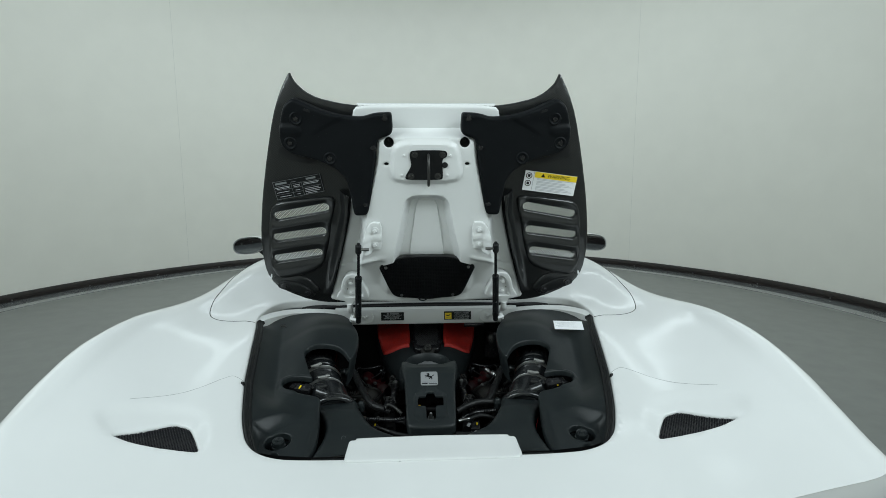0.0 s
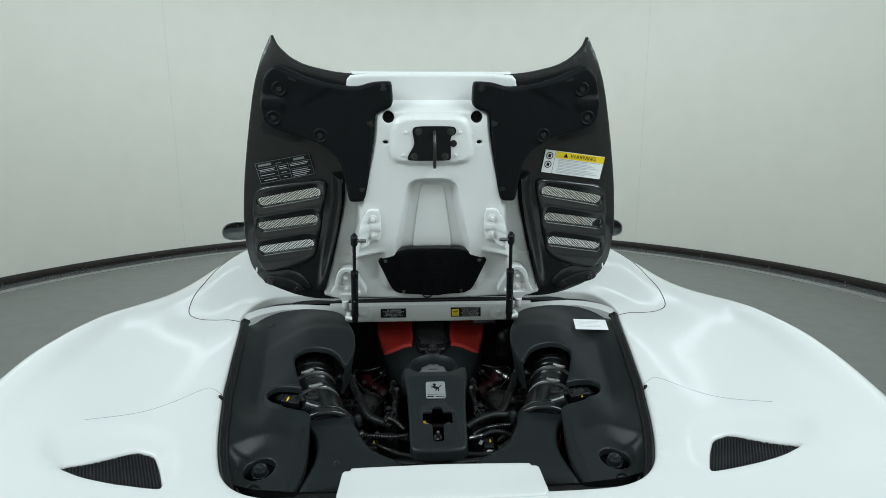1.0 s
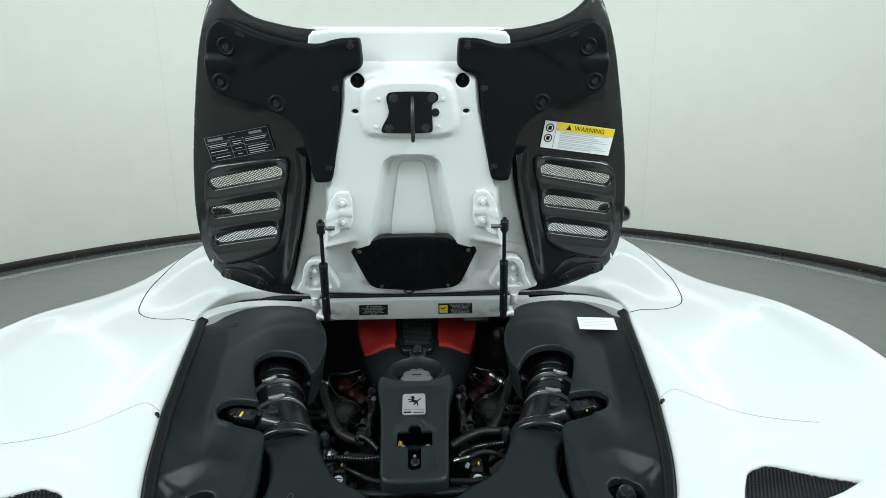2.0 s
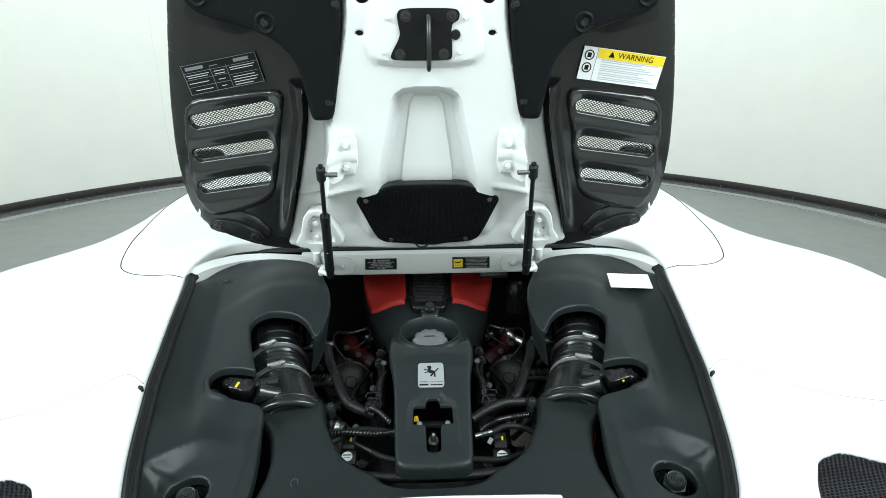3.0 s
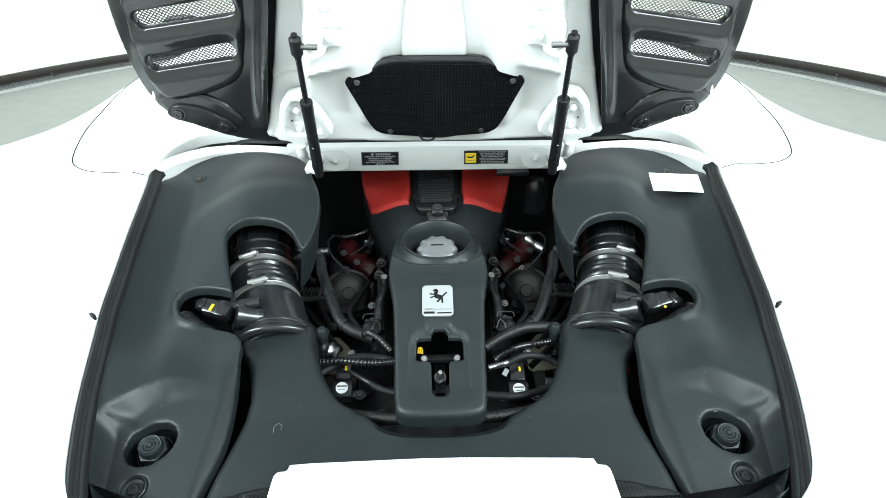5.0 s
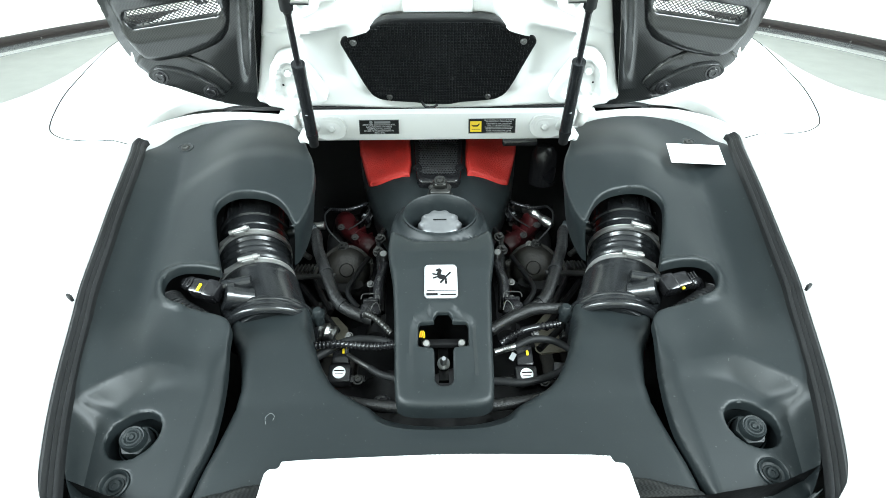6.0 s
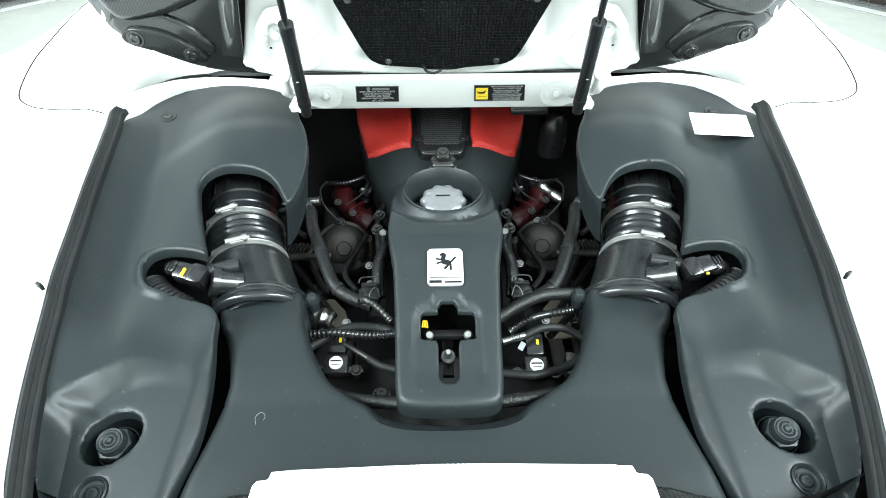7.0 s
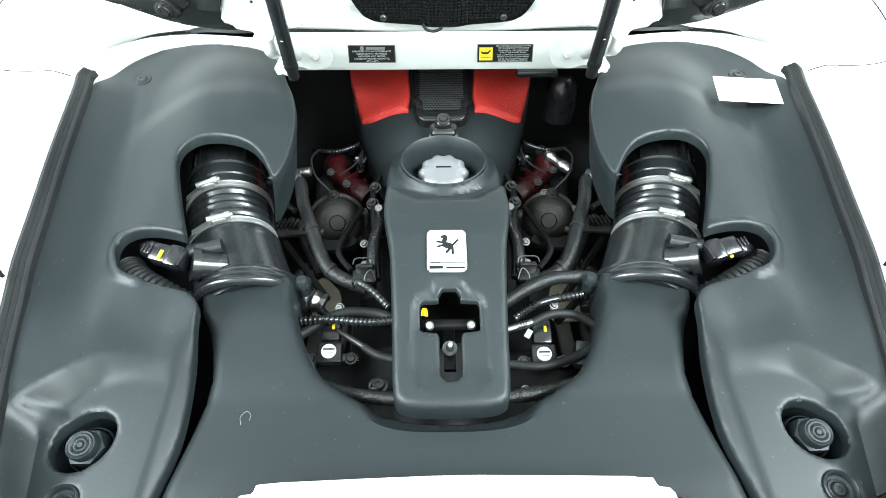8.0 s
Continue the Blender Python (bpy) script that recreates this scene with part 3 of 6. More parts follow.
# ---- engine lid ----
LID_HALF = [(0, 0.055), (0.30, 0.056), (0.345, 0.058), (0.40, 0.070), (0.465, 0.102), (0.508, 0.132), (0.530, 0.17), (0.538, 0.23), (0.536, 0.30), (0.519, 0.42), (0.492, 0.55), (0.461, 0.675), (0.434, 0.745), (0.412, 0.785), (0.402, 0.800), (0.396, 0.785), (0.387, 0.770), (0.36, 0.745), (0.325, 0.727), (0.26, 0.712), (0.21, 0.706), (0, 0.706)]
LOUVRE = [(0.281, 0.433), (0.36, 0.428), (0.49, 0.412), (0.507, 0.30), (0.513, 0.205), (0.487, 0.152), (0.41, 0.165), (0.342, 0.192), (0.318, 0.27), (0.303, 0.35)]
SLOTS = [((0.309, 0.397), (0.484, 0.365)), ((0.323, 0.318), (0.493, 0.294)), ((0.340, 0.245), (0.498, 0.222))]


def inset(line, d):
    p = np.array(line, float)
    t = np.gradient(p, axis=0)
    n = np.c_[t[:, 1], -t[:, 0]] / np.linalg.norm(t, axis=1)[:, None]
    return p + n * d


def slot_loop(a, b, r, n=8):
    a, b = np.array(a), np.array(b)
    d = (b - a) / np.linalg.norm(b - a)
    ang = math.atan2(d[1], d[0])
    ca, cb = a + d * r, b - d * r
    return [cb + r * np.array([math.cos(ang + t), math.sin(ang + t)]) for t in np.linspace(-math.pi / 2, math.pi / 2, n)] + [ca + r * np.array([math.cos(ang + t), math.sin(ang + t)]) for t in np.linspace(math.pi / 2, 3 * math.pi / 2, n)]


def skin_h(u, v):
    a = np.abs(u)
    edge = 0.538 - 0.30 * np.clip(v - 0.30, 0, 1) ** 1.35
    return 0.052 - 0.012 * ease(edge - 0.05, edge + 0.01, a) - 0.008 * ease(0.70, 0.80, v) - 0.008 * ease(0.12, 0.05, v)


LOUVRE_R = chaikin(LOUVRE, 2, 0.2)
skin_holes = [np.array(LOUVRE_R) * 1.0, np.array(mirror2(LOUVRE_R))]
lid = part("engine_lid", sheet(chaikin(both(LID_HALF), 1, 0.2), skin_h, skin_holes, step=0.012, roll=0.006, hole_roll=0.0, skirt=0.012, to=lidmap), CARBON, car, "raised engine lid in glossy carbon fibre")


def louvre_h(u, v):
    h = skin_h(u, v) + 0.013 * bump_in(np.abs(u), v, LOUVRE_R, 0.02)
    for (a, b) in SLOTS:
        lp = slot_loop(np.array(a) - (0.012, -0.002), np.array(b) + (0.012, -0.002), 0.026)
        h = h - 0.007 * bump_in(np.abs(u), v, lp, 0.022)
    return h


def wire_mesh(a, b, r, sx):
    """Crossing diagonal wires that fill a slot."""
    bm, pitch, w = bmesh.new(), 0.0078, 0.00062
    a, b = np.array(a), np.array(b)
    L = np.linalg.norm(b - a)
    d = (b - a) / L
    n = np.array([-d[1], d[0]])
    loop = np.array(slot_loop(a, b, r + 0.002))
    for s in (-1, 1):
        k = -r * 2
        while k < L + r * 2:
            steps = np.linspace(-r - 0.002, r + 0.002, 9)
            pts = [a + d * (k + s * q * 1.4) + n * q for q in steps]
            ok = within(np.array(pts), loop)
            run = [p for p, o in zip(pts, ok) if o]
            if len(run) > 1:
                p, q = run[0], run[-1]
                t = (q - p) / (np.linalg.norm(q - p) + 1e-9)
                side = np.array([-t[1], t[0]]) * w
                h = float(skin_h(np.array([p[0]]), np.array([p[1]]))[0]) - 0.006 + s * 0.0007
                vs = []
                for hh in (h, h - 0.0012):
                    for c in (p + side, p - side, q - side, q + side):
                        vs.append(bm.verts.new(LP(sx * c[0], c[1], hh)))
                bm.faces.new(vs[:4])
                bm.faces.new(vs[4:])
                bm.faces.new((vs[0], vs[3], vs[7], vs[4]))
                bm.faces.new((vs[1], vs[2], vs[6], vs[5]))
            k += pitch
    bmesh.ops.recalc_face_normals(bm, faces=bm.faces[:])
    return bm


screw_bm = merge(lathe([(0.0, 0.0035), (0.003, 0.0035), (0.0035, 0.005), (0.0075, 0.005), (0.009, 0.003), (0.0095, 0.0)], 16), lathe([(0.0095, 0.0012), (0.013, 0.001), (0.0135, -0.001)], 16))
screw_me = bpy.data.meshes.new("screw")
screw_bm.to_mesh(screw_me)
screw_me.materials.append(GLOSS)
steel_me = screw_me.copy()
steel_me.materials.clear()
steel_me.materials.append(STEEL)
white_bolt_bm = merge(lathe([(0, 0.012), (0.006, 0.012), (0.008, 0.010), (0.0085, 0.004), (0.0085, 0.0)], 6), lathe([(0.0085, 0.003), (0.0145, 0.002), (0.015, 0)], 18))
white_bolt_me = bpy.data.meshes.new("white_bolt")
white_bolt_bm.to_mesh(white_bolt_me)
white_bolt_me.materials.append(PAINT_IN)
satin_me = screw_me.copy()
satin_me.materials.clear()
satin_me.materials.append(PLASTIC)
zinc_me = screw_me.copy()
zinc_me.materials.clear()
zinc_me.materials.append(DARKSTEEL)
for me in (screw_me, steel_me, white_bolt_me, satin_me, zinc_me):
    me.polygons.foreach_set("use_smooth", [True] * len(me.polygons))
    me.set_sharp_from_angle(angle=radians(35))

for sx in (-1, 1):
    flip = (lambda pts: pts) if sx > 0 else mirror2
    holes = [slot_loop(a, b, 0.0135) for a, b in SLOTS]
    louvre_folds = []
    for loop, ds in [(LOUVRE_R, (0.010, 0.020))] + [(slot_loop(np.array(a) - (0.012, -0.002), np.array(b) + (0.012, -0.002), 0.026), (0.0, 0.007)) for a, b in SLOTS]:
        wrap = list(loop) + [loop[0], loop[1]]
        louvre_folds += [flip([tuple(q) for q in inset(wrap, d)[1:-1]]) for d in ds]
    part("louvre_panel", sheet(flip(LOUVRE_R), louvre_h, [flip(h) for h in holes], step=0.0042, roll=0.004, hole_roll=0.004, skirt=0.014, to=lidmap, creases=louvre_folds), CARBON, lid, "ribbed carbon louvre panel with three slots")
    wall_o = [(0.316, 0.100), (0.284, 0.217), (0.258, 0.323), (0.246, 0.382), (0.240, 0.44), (0.272, 0.45), (0.284, 0.382), (0.296, 0.323), (0.322, 0.217), (0.350, 0.100)]
    part("pod_wall", sheet(flip(wall_o), lambda u, v: 0.060 + 0.040 * ease(0.034, 0.006, np.abs(u) - (0.242 + 0.25 * np.clip(0.382 - v, 0, 1))) * ease(0.06, 0.25, v), step=0.0042, skirt=0.004, to=lidmap), CARBON, lid, "glossy dark carbon side wall of the louvre pod")
    for a, b in SLOTS:
        part("slot_mesh", wire_mesh(a, b, 0.0135, sx), WIRE, lid, "diamond wire mesh in a louvre slot")
    foot = chaikin([(0.372, 0.095), (0.388, 0.118), (0.43, 0.143), (0.475, 0.150), (0.495, 0.135), (0.49, 0.122), (0.44, 0.104), (0.386, 0.083)], 2, 0.2)
    part("foot_cover", sheet(flip(foot), lambda u, v: skin_h(u, v) + 0.014, step=0.008, roll=0.006, skirt=0.014, to=lidmap), CARBON_SATIN, lid, "small carbon corner cover")
    pad = chaikin([(0.352, 0.105), (0.385, 0.150), (0.45, 0.178), (0.50, 0.165), (0.515, 0.145), (0.47, 0.118), (0.40, 0.085)], 2, 0.2)
    part("corner_pad", sheet(flip(pad), lambda u, v: skin_h(u, v) + 0.006, step=0.008, roll=0.005, skirt=0.012, to=lidmap), CARBON, lid, "raised carbon corner pad")
    part("lid_stop", block(0.006, 0.020, 0.004, 0.001, on_lid(sx * 0.514, 0.158, 0.046, sx * 22)), LABEL_WHITE, lid, "small white stop at the lid corner")
    for u, v in ((0.395, 0.103), (0.471, 0.132)):
        placed(screw_me, "screw", lid, on_lid(sx * u, v, float(skin_h(np.array([u]), np.array([v]))[0]) + 0.014))

# white inner panel
GRILLE = chaikin(both([(0, 0.079), (0.05, 0.083), (0.098, 0.087), (0.119, 0.101), (0.149, 0.184), (0.156, 0.202), (0.148, 0.213), (0.110, 0.226), (0.084, 0.243), (0, 0.244)]), 2, 0.2)
INNER_HALF = [(0, 0.060), (0.30, 0.069), (0.326, 0.078), (0.316, 0.106), (0.282, 0.217), (0.255, 0.323), (0.242, 0.382), (0.235, 0.47), (0.225, 0.60), (0.222, 0.69), (0.206, 0.707), (0, 0.709)]
ISLAND = chaikin([(-0.100, 0.593), (-0.069, 0.609), (0.062, 0.609), (0.092, 0.593), (0.104, 0.512), (0.084, 0.489), (-0.088, 0.489), (-0.108, 0.512)], 2, 0.2)
CHANNEL = chaikin([(-0.057, 0.438), (0.055, 0.438), (0.070, 0.36), (0.102, 0.22), (0.09, 0.15), (-0.09, 0.15), (-0.104, 0.22), (-0.072, 0.36)], 2, 0.15)
CHAN_IN = chaikin([(-0.032, 0.424), (0.030, 0.424), (0.054, 0.26), (0.052, 0.2), (-0.054, 0.2), (-0.056, 0.26)], 1, 0.1)
SHOULDER = [(-0.15, 0.63), (0.15, 0.63), (0.155, 0.55), (0.20, 0.38), (0.205, 0.30), (0.23, 0.20), (0.24, 0.10), (-0.24, 0.10), (-0.23, 0.20), (-0.205, 0.30), (-0.20, 0.38), (-0.155, 0.55)]
HINGE = chaikin([(0.222, 0.172), (0.240, 0.182), (0.262, 0.178), (0.276, 0.160), (0.286, 0.117), (0.301, 0.096), (0.294, 0.084), (0.272, 0.080), (0.266, 0.062), (0.250, 0.062), (0.238, 0.082), (0.206, 0.086), (0.192, 0.097), (0.197, 0.114)], 2, 0.14)
HINGE_PAN = chaikin([(0.230, 0.160), (0.250, 0.166), (0.264, 0.150), (0.272, 0.116), (0.276, 0.100), (0.262, 0.094), (0.214, 0.098), (0.212, 0.110)], 2, 0.2)


def inner_h(u, v):
    a = np.abs(u)
    h = 0.060 + 0.055 * bump_in(u, v, chaikin(SHOULDER, 2, 0.15), 0.026) * ease(0.05, 0.28, v)
    h = h + 0.011 * bump_in(u, v, ISLAND, 0.014)
    h = h - 0.040 * bump_in(u, v, CHANNEL, 0.020) + 0.005 * bump_in(u, v, CHAN_IN, 0.003)
    crease = 0.222 - 0.25 * (a - 0.17)
    h = h - 0.016 * ease(0.010, -0.006, v - crease) * ease(0.13, 0.16, a) + 0.004 * ease(0.010, 0.003, np.abs(v - crease - 0.012)) * ease(0.13, 0.16, a)
    h = h - 0.040 * ease(0.635, 0.665, v) * ease(0.23, 0.15, a)
    h = h - 0.030 * bump_in(u, v, [(p[0] * 0.95, 0.165 + (p[1] - 0.165) * 0.92) for p in GRILLE], 0.008)
    h = np.maximum(h, 0.0585)
    return h


BUF = [[(sx * 0.112 + 0.0145 * math.cos(t), 0.607 + 0.0145 * math.sin(t)) for t in np.linspace(0, 2 * math.pi, 18, endpoint=False)] for sx in (-1, 1)]
PIN = [[(sx * 0.121 + 0.0075 * math.cos(t), 0.543 + 0.005 * math.sin(t)) for t in np.linspace(0, 2 * math.pi, 12, endpoint=False)] for sx in (-1, 1)]
def ring(loop, d):
    p = inset(list(loop) + [loop[0], loop[1]], d)[1:-1]
    return [tuple(q) for q in p]


GRILLE_REC = [(p[0] * 0.95, 0.165 + (p[1] - 0.165) * 0.92) for p in GRILLE]
folds = []
for loop, w in ((CHANNEL, 0.010), (ISLAND, 0.007), (CHAN_IN, 0.0015), (GRILLE_REC, 0.004), (chaikin(SHOULDER, 2, 0.15), 0.013)):
    folds += [ring(loop, w), ring(loop, -w), ring(loop, 0)]
inner = part("inner_panel", sheet(chaikin(both(INNER_HALF), 1, 0.2), inner_h, BUF + PIN, step=0.0055, roll=0.008, hole_roll=0.003, skirt=0.02, to=lidmap, creases=folds), PAINT_IN, lid, "white painted pressed inner panel of the lid")
part("top_lip", sheet([(-0.205, 0.7005), (0.205, 0.7005), (0.208, 0.712), (-0.208, 0.712)], lambda u, v: 0.050 + 0 * u, step=0.02, roll=0.006, skirt=0.02, to=lidmap), PAINT, lid, "white painted trailing edge of the lid")
for sx in (-1, 1):
    cup = lathe([(0.0145, 0.0), (0.0135, -0.02), (0.010, -0.022), (0, -0.022)], 18, on_lid(sx * 0.112, 0.607, 0.114))
    c = part("buffer_socket", cup, RUBBER, lid, "round dark buffer socket")
    part("buffer", lathe([(0, 0.002), (0.004, 0.001), (0.005, -0.004), (0.005, -0.018)], 12, on_lid(sx * 0.112, 0.612, 0.104)), RUBBER, c)
    part("pin_hole", lathe([(0, -0.012), (0.0075, -0.012), (0.0075, -0.001)], 12, on_lid(sx * 0.121, 0.543, 0.114)), RUBBER, lid, "small dark hole in the panel")

# latch
LATCH = chaikin([(-0.052, 0.575), (-0.045, 0.586), (0.052, 0.586), (0.060, 0.578), (0.058, 0.566), (0.044, 0.560), (0.048, 0.505), (0.042, 0.498), (-0.062, 0.498), (-0.066, 0.507), (-0.046, 0.540), (-0.050, 0.562)], 2, 0.2)
latch = part("latch_plate", plate([(p[0], p[1] - 0.54) for p in LATCH], 0, 0.005, on_lid(0, 0.54, 0.1245)), LABEL_BLACK, lid, "black latch plate with a striker loop")
part("striker", tube([LP(0.004, 0.572, 0.126), LP(0.004, 0.570, 0.150), LP(0.004, 0.540, 0.166), LP(0.004, 0.500, 0.164), LP(0.004, 0.486, 0.150), LP(0.004, 0.492, 0.128)], 0.0042, segs=10), DARKSTEEL, latch, "dark steel striker loop")
for u, v in ((-0.036, 0.573), (0.046, 0.573), (-0.048, 0.509), (0.032, 0.509)):
    placed(zinc_me, "screw", latch, on_lid(u, v, 0.1295) @ Matrix.Scale(0.75, 4))
for u, v in ((-0.068, 0.570), (0.070, 0.570), (-0.076, 0.512), (0.060, 0.512)):
    placed(white_bolt_me, "rivet", inner, on_lid(u, v, 0.124) @ Matrix.Scale(0.5, 4), "small white rivet")
part("rubber_stop", lathe([(0, 0.006), (0.007, 0.006), (0.009, 0.003), (0.009, 0)], 16, on_lid(0.053, 0.542, 0.124)), RUBBER, lid, "dark round rubber stop")

# black liners beside the inner panel
LINER = [(0.100, 0.640), (0.102, 0.688), (0.108, 0.692), (0.151, 0.690), (0.190, 0.678), (0.25, 0.684), (0.31, 0.701), (0.358, 0.722), (0.385, 0.732), (0.410, 0.712), (0.424, 0.67), (0.432, 0.630), (0.428, 0.595), (0.402, 0.572), (0.330, 0.556), (0.27, 0.530), (0.240, 0.495), (0.230, 0.44), (0.224, 0.39), (0.215, 0.384), (0.185, 0.386), (0.177, 0.405), (0.168, 0.45), (0.152, 0.56), (0.148, 0.602), (0.140, 0.618), (0.108, 0.628)]
LINER_S = chaikin(LINER, 2, 0.2)
LINER_SCREWS = [(0.376, 0.675, 1), (0.398, 0.604, 1), (0.284, 0.561, 1), (0.160, 0.592, 0), (0.121, 0.679, 0), (0.188, 0.421, 0)]


def liner_h(u, v):
    a = np.abs(u)
    h = 0.124 - 0.016 * ease(0.22, 0.44, a) + 0.004 * ease(0.66, 0.70, v)
    h = h + 0.006 * bump_in(a, v, chaikin([(0.40, 0.655), (0.37, 0.655), (0.365, 0.63), (0.39, 0.625), (0.43, 0.63), (0.43, 0.655)], 2), 0.012)
    h = h + 0.004 * ease(-0.006, 0.006, a * 0.55 + v - 0.815) * ease(0.36, 0.30, a)
    return h


for sx in (-1, 1):
    ln = part("lid_liner", sheet(LINER_S if sx > 0 else mirror2(LINER_S), liner_h, step=0.0058, roll=0.010, skirt=0.03, to=lidmap), PLASTIC_LID, lid, "matt black moulded liner on the lid")
    for u, v, ring in LINER_SCREWS:
        h = float(liner_h(np.array([u]), np.array([v]))[0])
        if ring:
            part("screw_boss", lathe([(0.0205, -0.003), (0.019, 0.0012), (0.0160, 0.0030), (0.0130, 0.0022), (0.0100, -0.0015), (0, -0.0015)], 32, on_lid(sx * u, v, h)), PLASTIC_LID, ln, "round dished screw boss")
        placed(screw_me, "screw", ln, on_lid(sx * u, v, h - 0.001) @ Matrix.Scale(0.72, 4))
    part("liner_slot", plate(slot_loop((sx * 0.325, 0.693), (sx * 0.352, 0.701), 0.0035), -0.001, 0.0012, on_lid(0, 0, float(liner_h(np.array([0.34]), np.array([0.697]))[0]))), RUBBER, ln, "small dark slot")
    # black sheet drawn for the shadow under the liner's lower edge
    rec = chaikin([(0.31, 0.545), (0.35, 0.560), (0.44, 0.590), (0.452, 0.568), (0.44, 0.556), (0.36, 0.532)], 2, 0.12)
    part("liner_shadow_gap", sheet(rec if sx > 0 else mirror2(rec), lambda u, v: skin_h(u, v) + 0.003, step=0.015, skirt=0.004, to=lidmap), RUBBER, lid, "black sheet drawn as the shadow under the liner")

# moulded pad at the foot of the lid
def grille_h(u, v):
    mid = 0.004 * ease(0.034, 0.010, np.abs(u) + 0.1 * (v - 0.16)) * ease(0.21, 0.15, v)
    return 0.0885 + 0.20 * (v - 0.165) + mid


grille = part("lid_grille", sheet(GRILLE, grille_h, step=0.006, roll=0.002, skirt=0.016, to=lidmap), PAD, lid, "black moulded heat shield pad with four screws")
PITCH = 0.0054
cells = bmesh.new()
edge = np.array(GRILLE)
for i in range(-29, 30):
    for j in range(32):
        u, v = i * PITCH, 0.083 + j * PITCH
        p = np.array([[u, v]])
        if not within(p, edge)[0] or away(p, edge)[0] < 0.0065 or min(abs(abs(u) - 0.134) + abs(v - 0.203), abs(abs(u) - 0.0855) + abs(v - 0.096)) < 0.009:
            continue
        rings = []
        for w, dz in ((0.0024, -0.0004), (0.0015, 0.0011)):
            cs = [(u + w * a, v + w * b) for a, b in ((-1, -1), (1, -1), (1, 1), (-1, 1))]
            rings.append([cells.verts.new(LP(x, y, float(grille_h(np.array([x]), np.array([y]))[0]) + dz)) for x, y in cs])
        cells.faces.new(rings[1])
        for k in range(4):
            cells.faces.new((rings[0][k], rings[0][(k + 1) % 4], rings[1][(k + 1) % 4], rings[1][k]))
bmesh.ops.recalc_face_normals(cells, faces=cells.faces[:])
tagged(part("raised_grid", cells, PAD, grille), "fine grid of raised black squares", kind="stuff")
for u, v in ((-0.134, 0.203), (0.134, 0.203), (-0.0855, 0.096), (0.0855, 0.096)):
    placed(steel_me, "screw", grille, on_lid(u, v, 0.0890 + 0.20 * (v - 0.165)) @ Matrix.Scale(0.42, 4))
part("cable_loop", tube([LP(-0.030, 0.088, 0.078), LP(-0.024, 0.080, 0.080), LP(-0.012, 0.078, 0.080), LP(-0.002, 0.082, 0.078)], 0.0022, segs=8), RUBBER, lid, "short black cable loop")

# strut brackets on the lid and gas struts
for sx in (-1, 1):
    br = chaikin([(0.140, 0.362), (0.170, 0.366), (0.190, 0.345), (0.200, 0.30), (0.196, 0.262), (0.176, 0.262), (0.170, 0.275), (0.142, 0.275)], 1, 0.2)
    bk = part("strut_bracket", sheet(br if sx > 0 else mirror2(br), lambda u, v: 0.124 + 0.034 * ease(0.170, 0.206, np.abs(u)) + 0.004 * ease(0.30, 0.31, v) * ease(0.33, 0.32, v), step=0.0045, roll=0.003, skirt=0.012, to=lidmap), PAINT_IN, lid, "white bolted strut bracket")
    for u, v in ((0.162, 0.338), (0.164, 0.292)):
        placed(white_bolt_me, "bolt", bk, on_lid(sx * u, v, 0.1235) @ Matrix.Scale(0.8, 4))
    part("ball_stud", tube([LP(sx * 0.180, 0.286, 0.150), LP(sx * 0.212, 0.287, 0.150)], 0.005, n=2, segs=10), STEEL, bk, "steel ball stud")
    hinge_h = lambda u, v: 0.086 + 0.10 * (v - 0.10) - 0.011 * bump_in(np.abs(u), v, HINGE_PAN, 0.005)
    hf = part("hinge_arm", sheet(HINGE if sx > 0 else mirror2(HINGE), hinge_h, step=0.0042, roll=0.0025, skirt=0.026, to=lidmap), PAINT_IN, lid, "white hinge arm plate with two bolts")
    for u, v in ((0.250, 0.146), (0.252, 0.108)):
        placed(white_bolt_me, "bolt", hf, on_lid(sx * u, v, 0.075 + 0.10 * (v - 0.10)) @ Matrix.Scale(0.8, 4))
    part("pilot_hole", lathe([(0, 0.0006), (0.002, 0.0006)], 10, on_lid(sx * 0.262, 0.125, 0.083)), RUBBER, lid, "small dark hole")
    part("hinge_neck", tube([LP(sx * 0.258, 0.070, 0.080), LP(sx * 0.258, 0.040, 0.070), (sx * 0.258, 0.600, 1.050), (sx * 0.256, 0.640, 1.024), (sx * 0.256, 0.664, 1.010)], 0.010, segs=10), PAINT_IN, lid, "white hinge neck")
    top, base = LP(sx * 0.212, 0.290, 0.150), Vector((sx * 0.233, 0.522, 1.043))
    d = (base - top).normalized()
    mid = top + d * 0.118
    strut = part("gas_strut", tube([mid, base - d * 0.02], 0.0104, n=2, segs=18), CUFF, car, "black gas strut holding the lid up")
    part("piston_rod", tube([top, mid + d * 0.01], 0.0048, n=2, segs=12), GLOSS, strut, "thin dark piston rod")
    part("strut_collar", tube([mid - d * 0.006, mid + d * 0.012], 0.0110, n=2, segs=18), CUFF, strut)
    part("ball_socket", tube([top - d * 0.018, top - d * 0.010, top + d * 0.012, top + d * 0.022], lambda s: (0.005, 0.0095, 0.0095, 0.006)[min(3, int(s * 3.99))], n=4, segs=14), RUBBER, strut, "black ball socket")
    part("end_socket", tube([base - d * 0.024, base - d * 0.012, base - d * 0.010, base + d * 0.010], lambda s: 0.0108 if s < 0.5 else 0.0090, n=6, segs=16), RUBBER, strut, "black end socket")
    q = frame_of(mid + d * 0.10 + Vector((0, -0.0109, 0)), (0, -1, -0.1), -d)
    part("strut_print", merge(*[block(0.004, 0.0035, 0.0004, 0, q @ pose(0.006 * k, 0.002 * (k % 2), 0)) for k in range(6)]), LABEL_MID, strut, "small unreadable print")


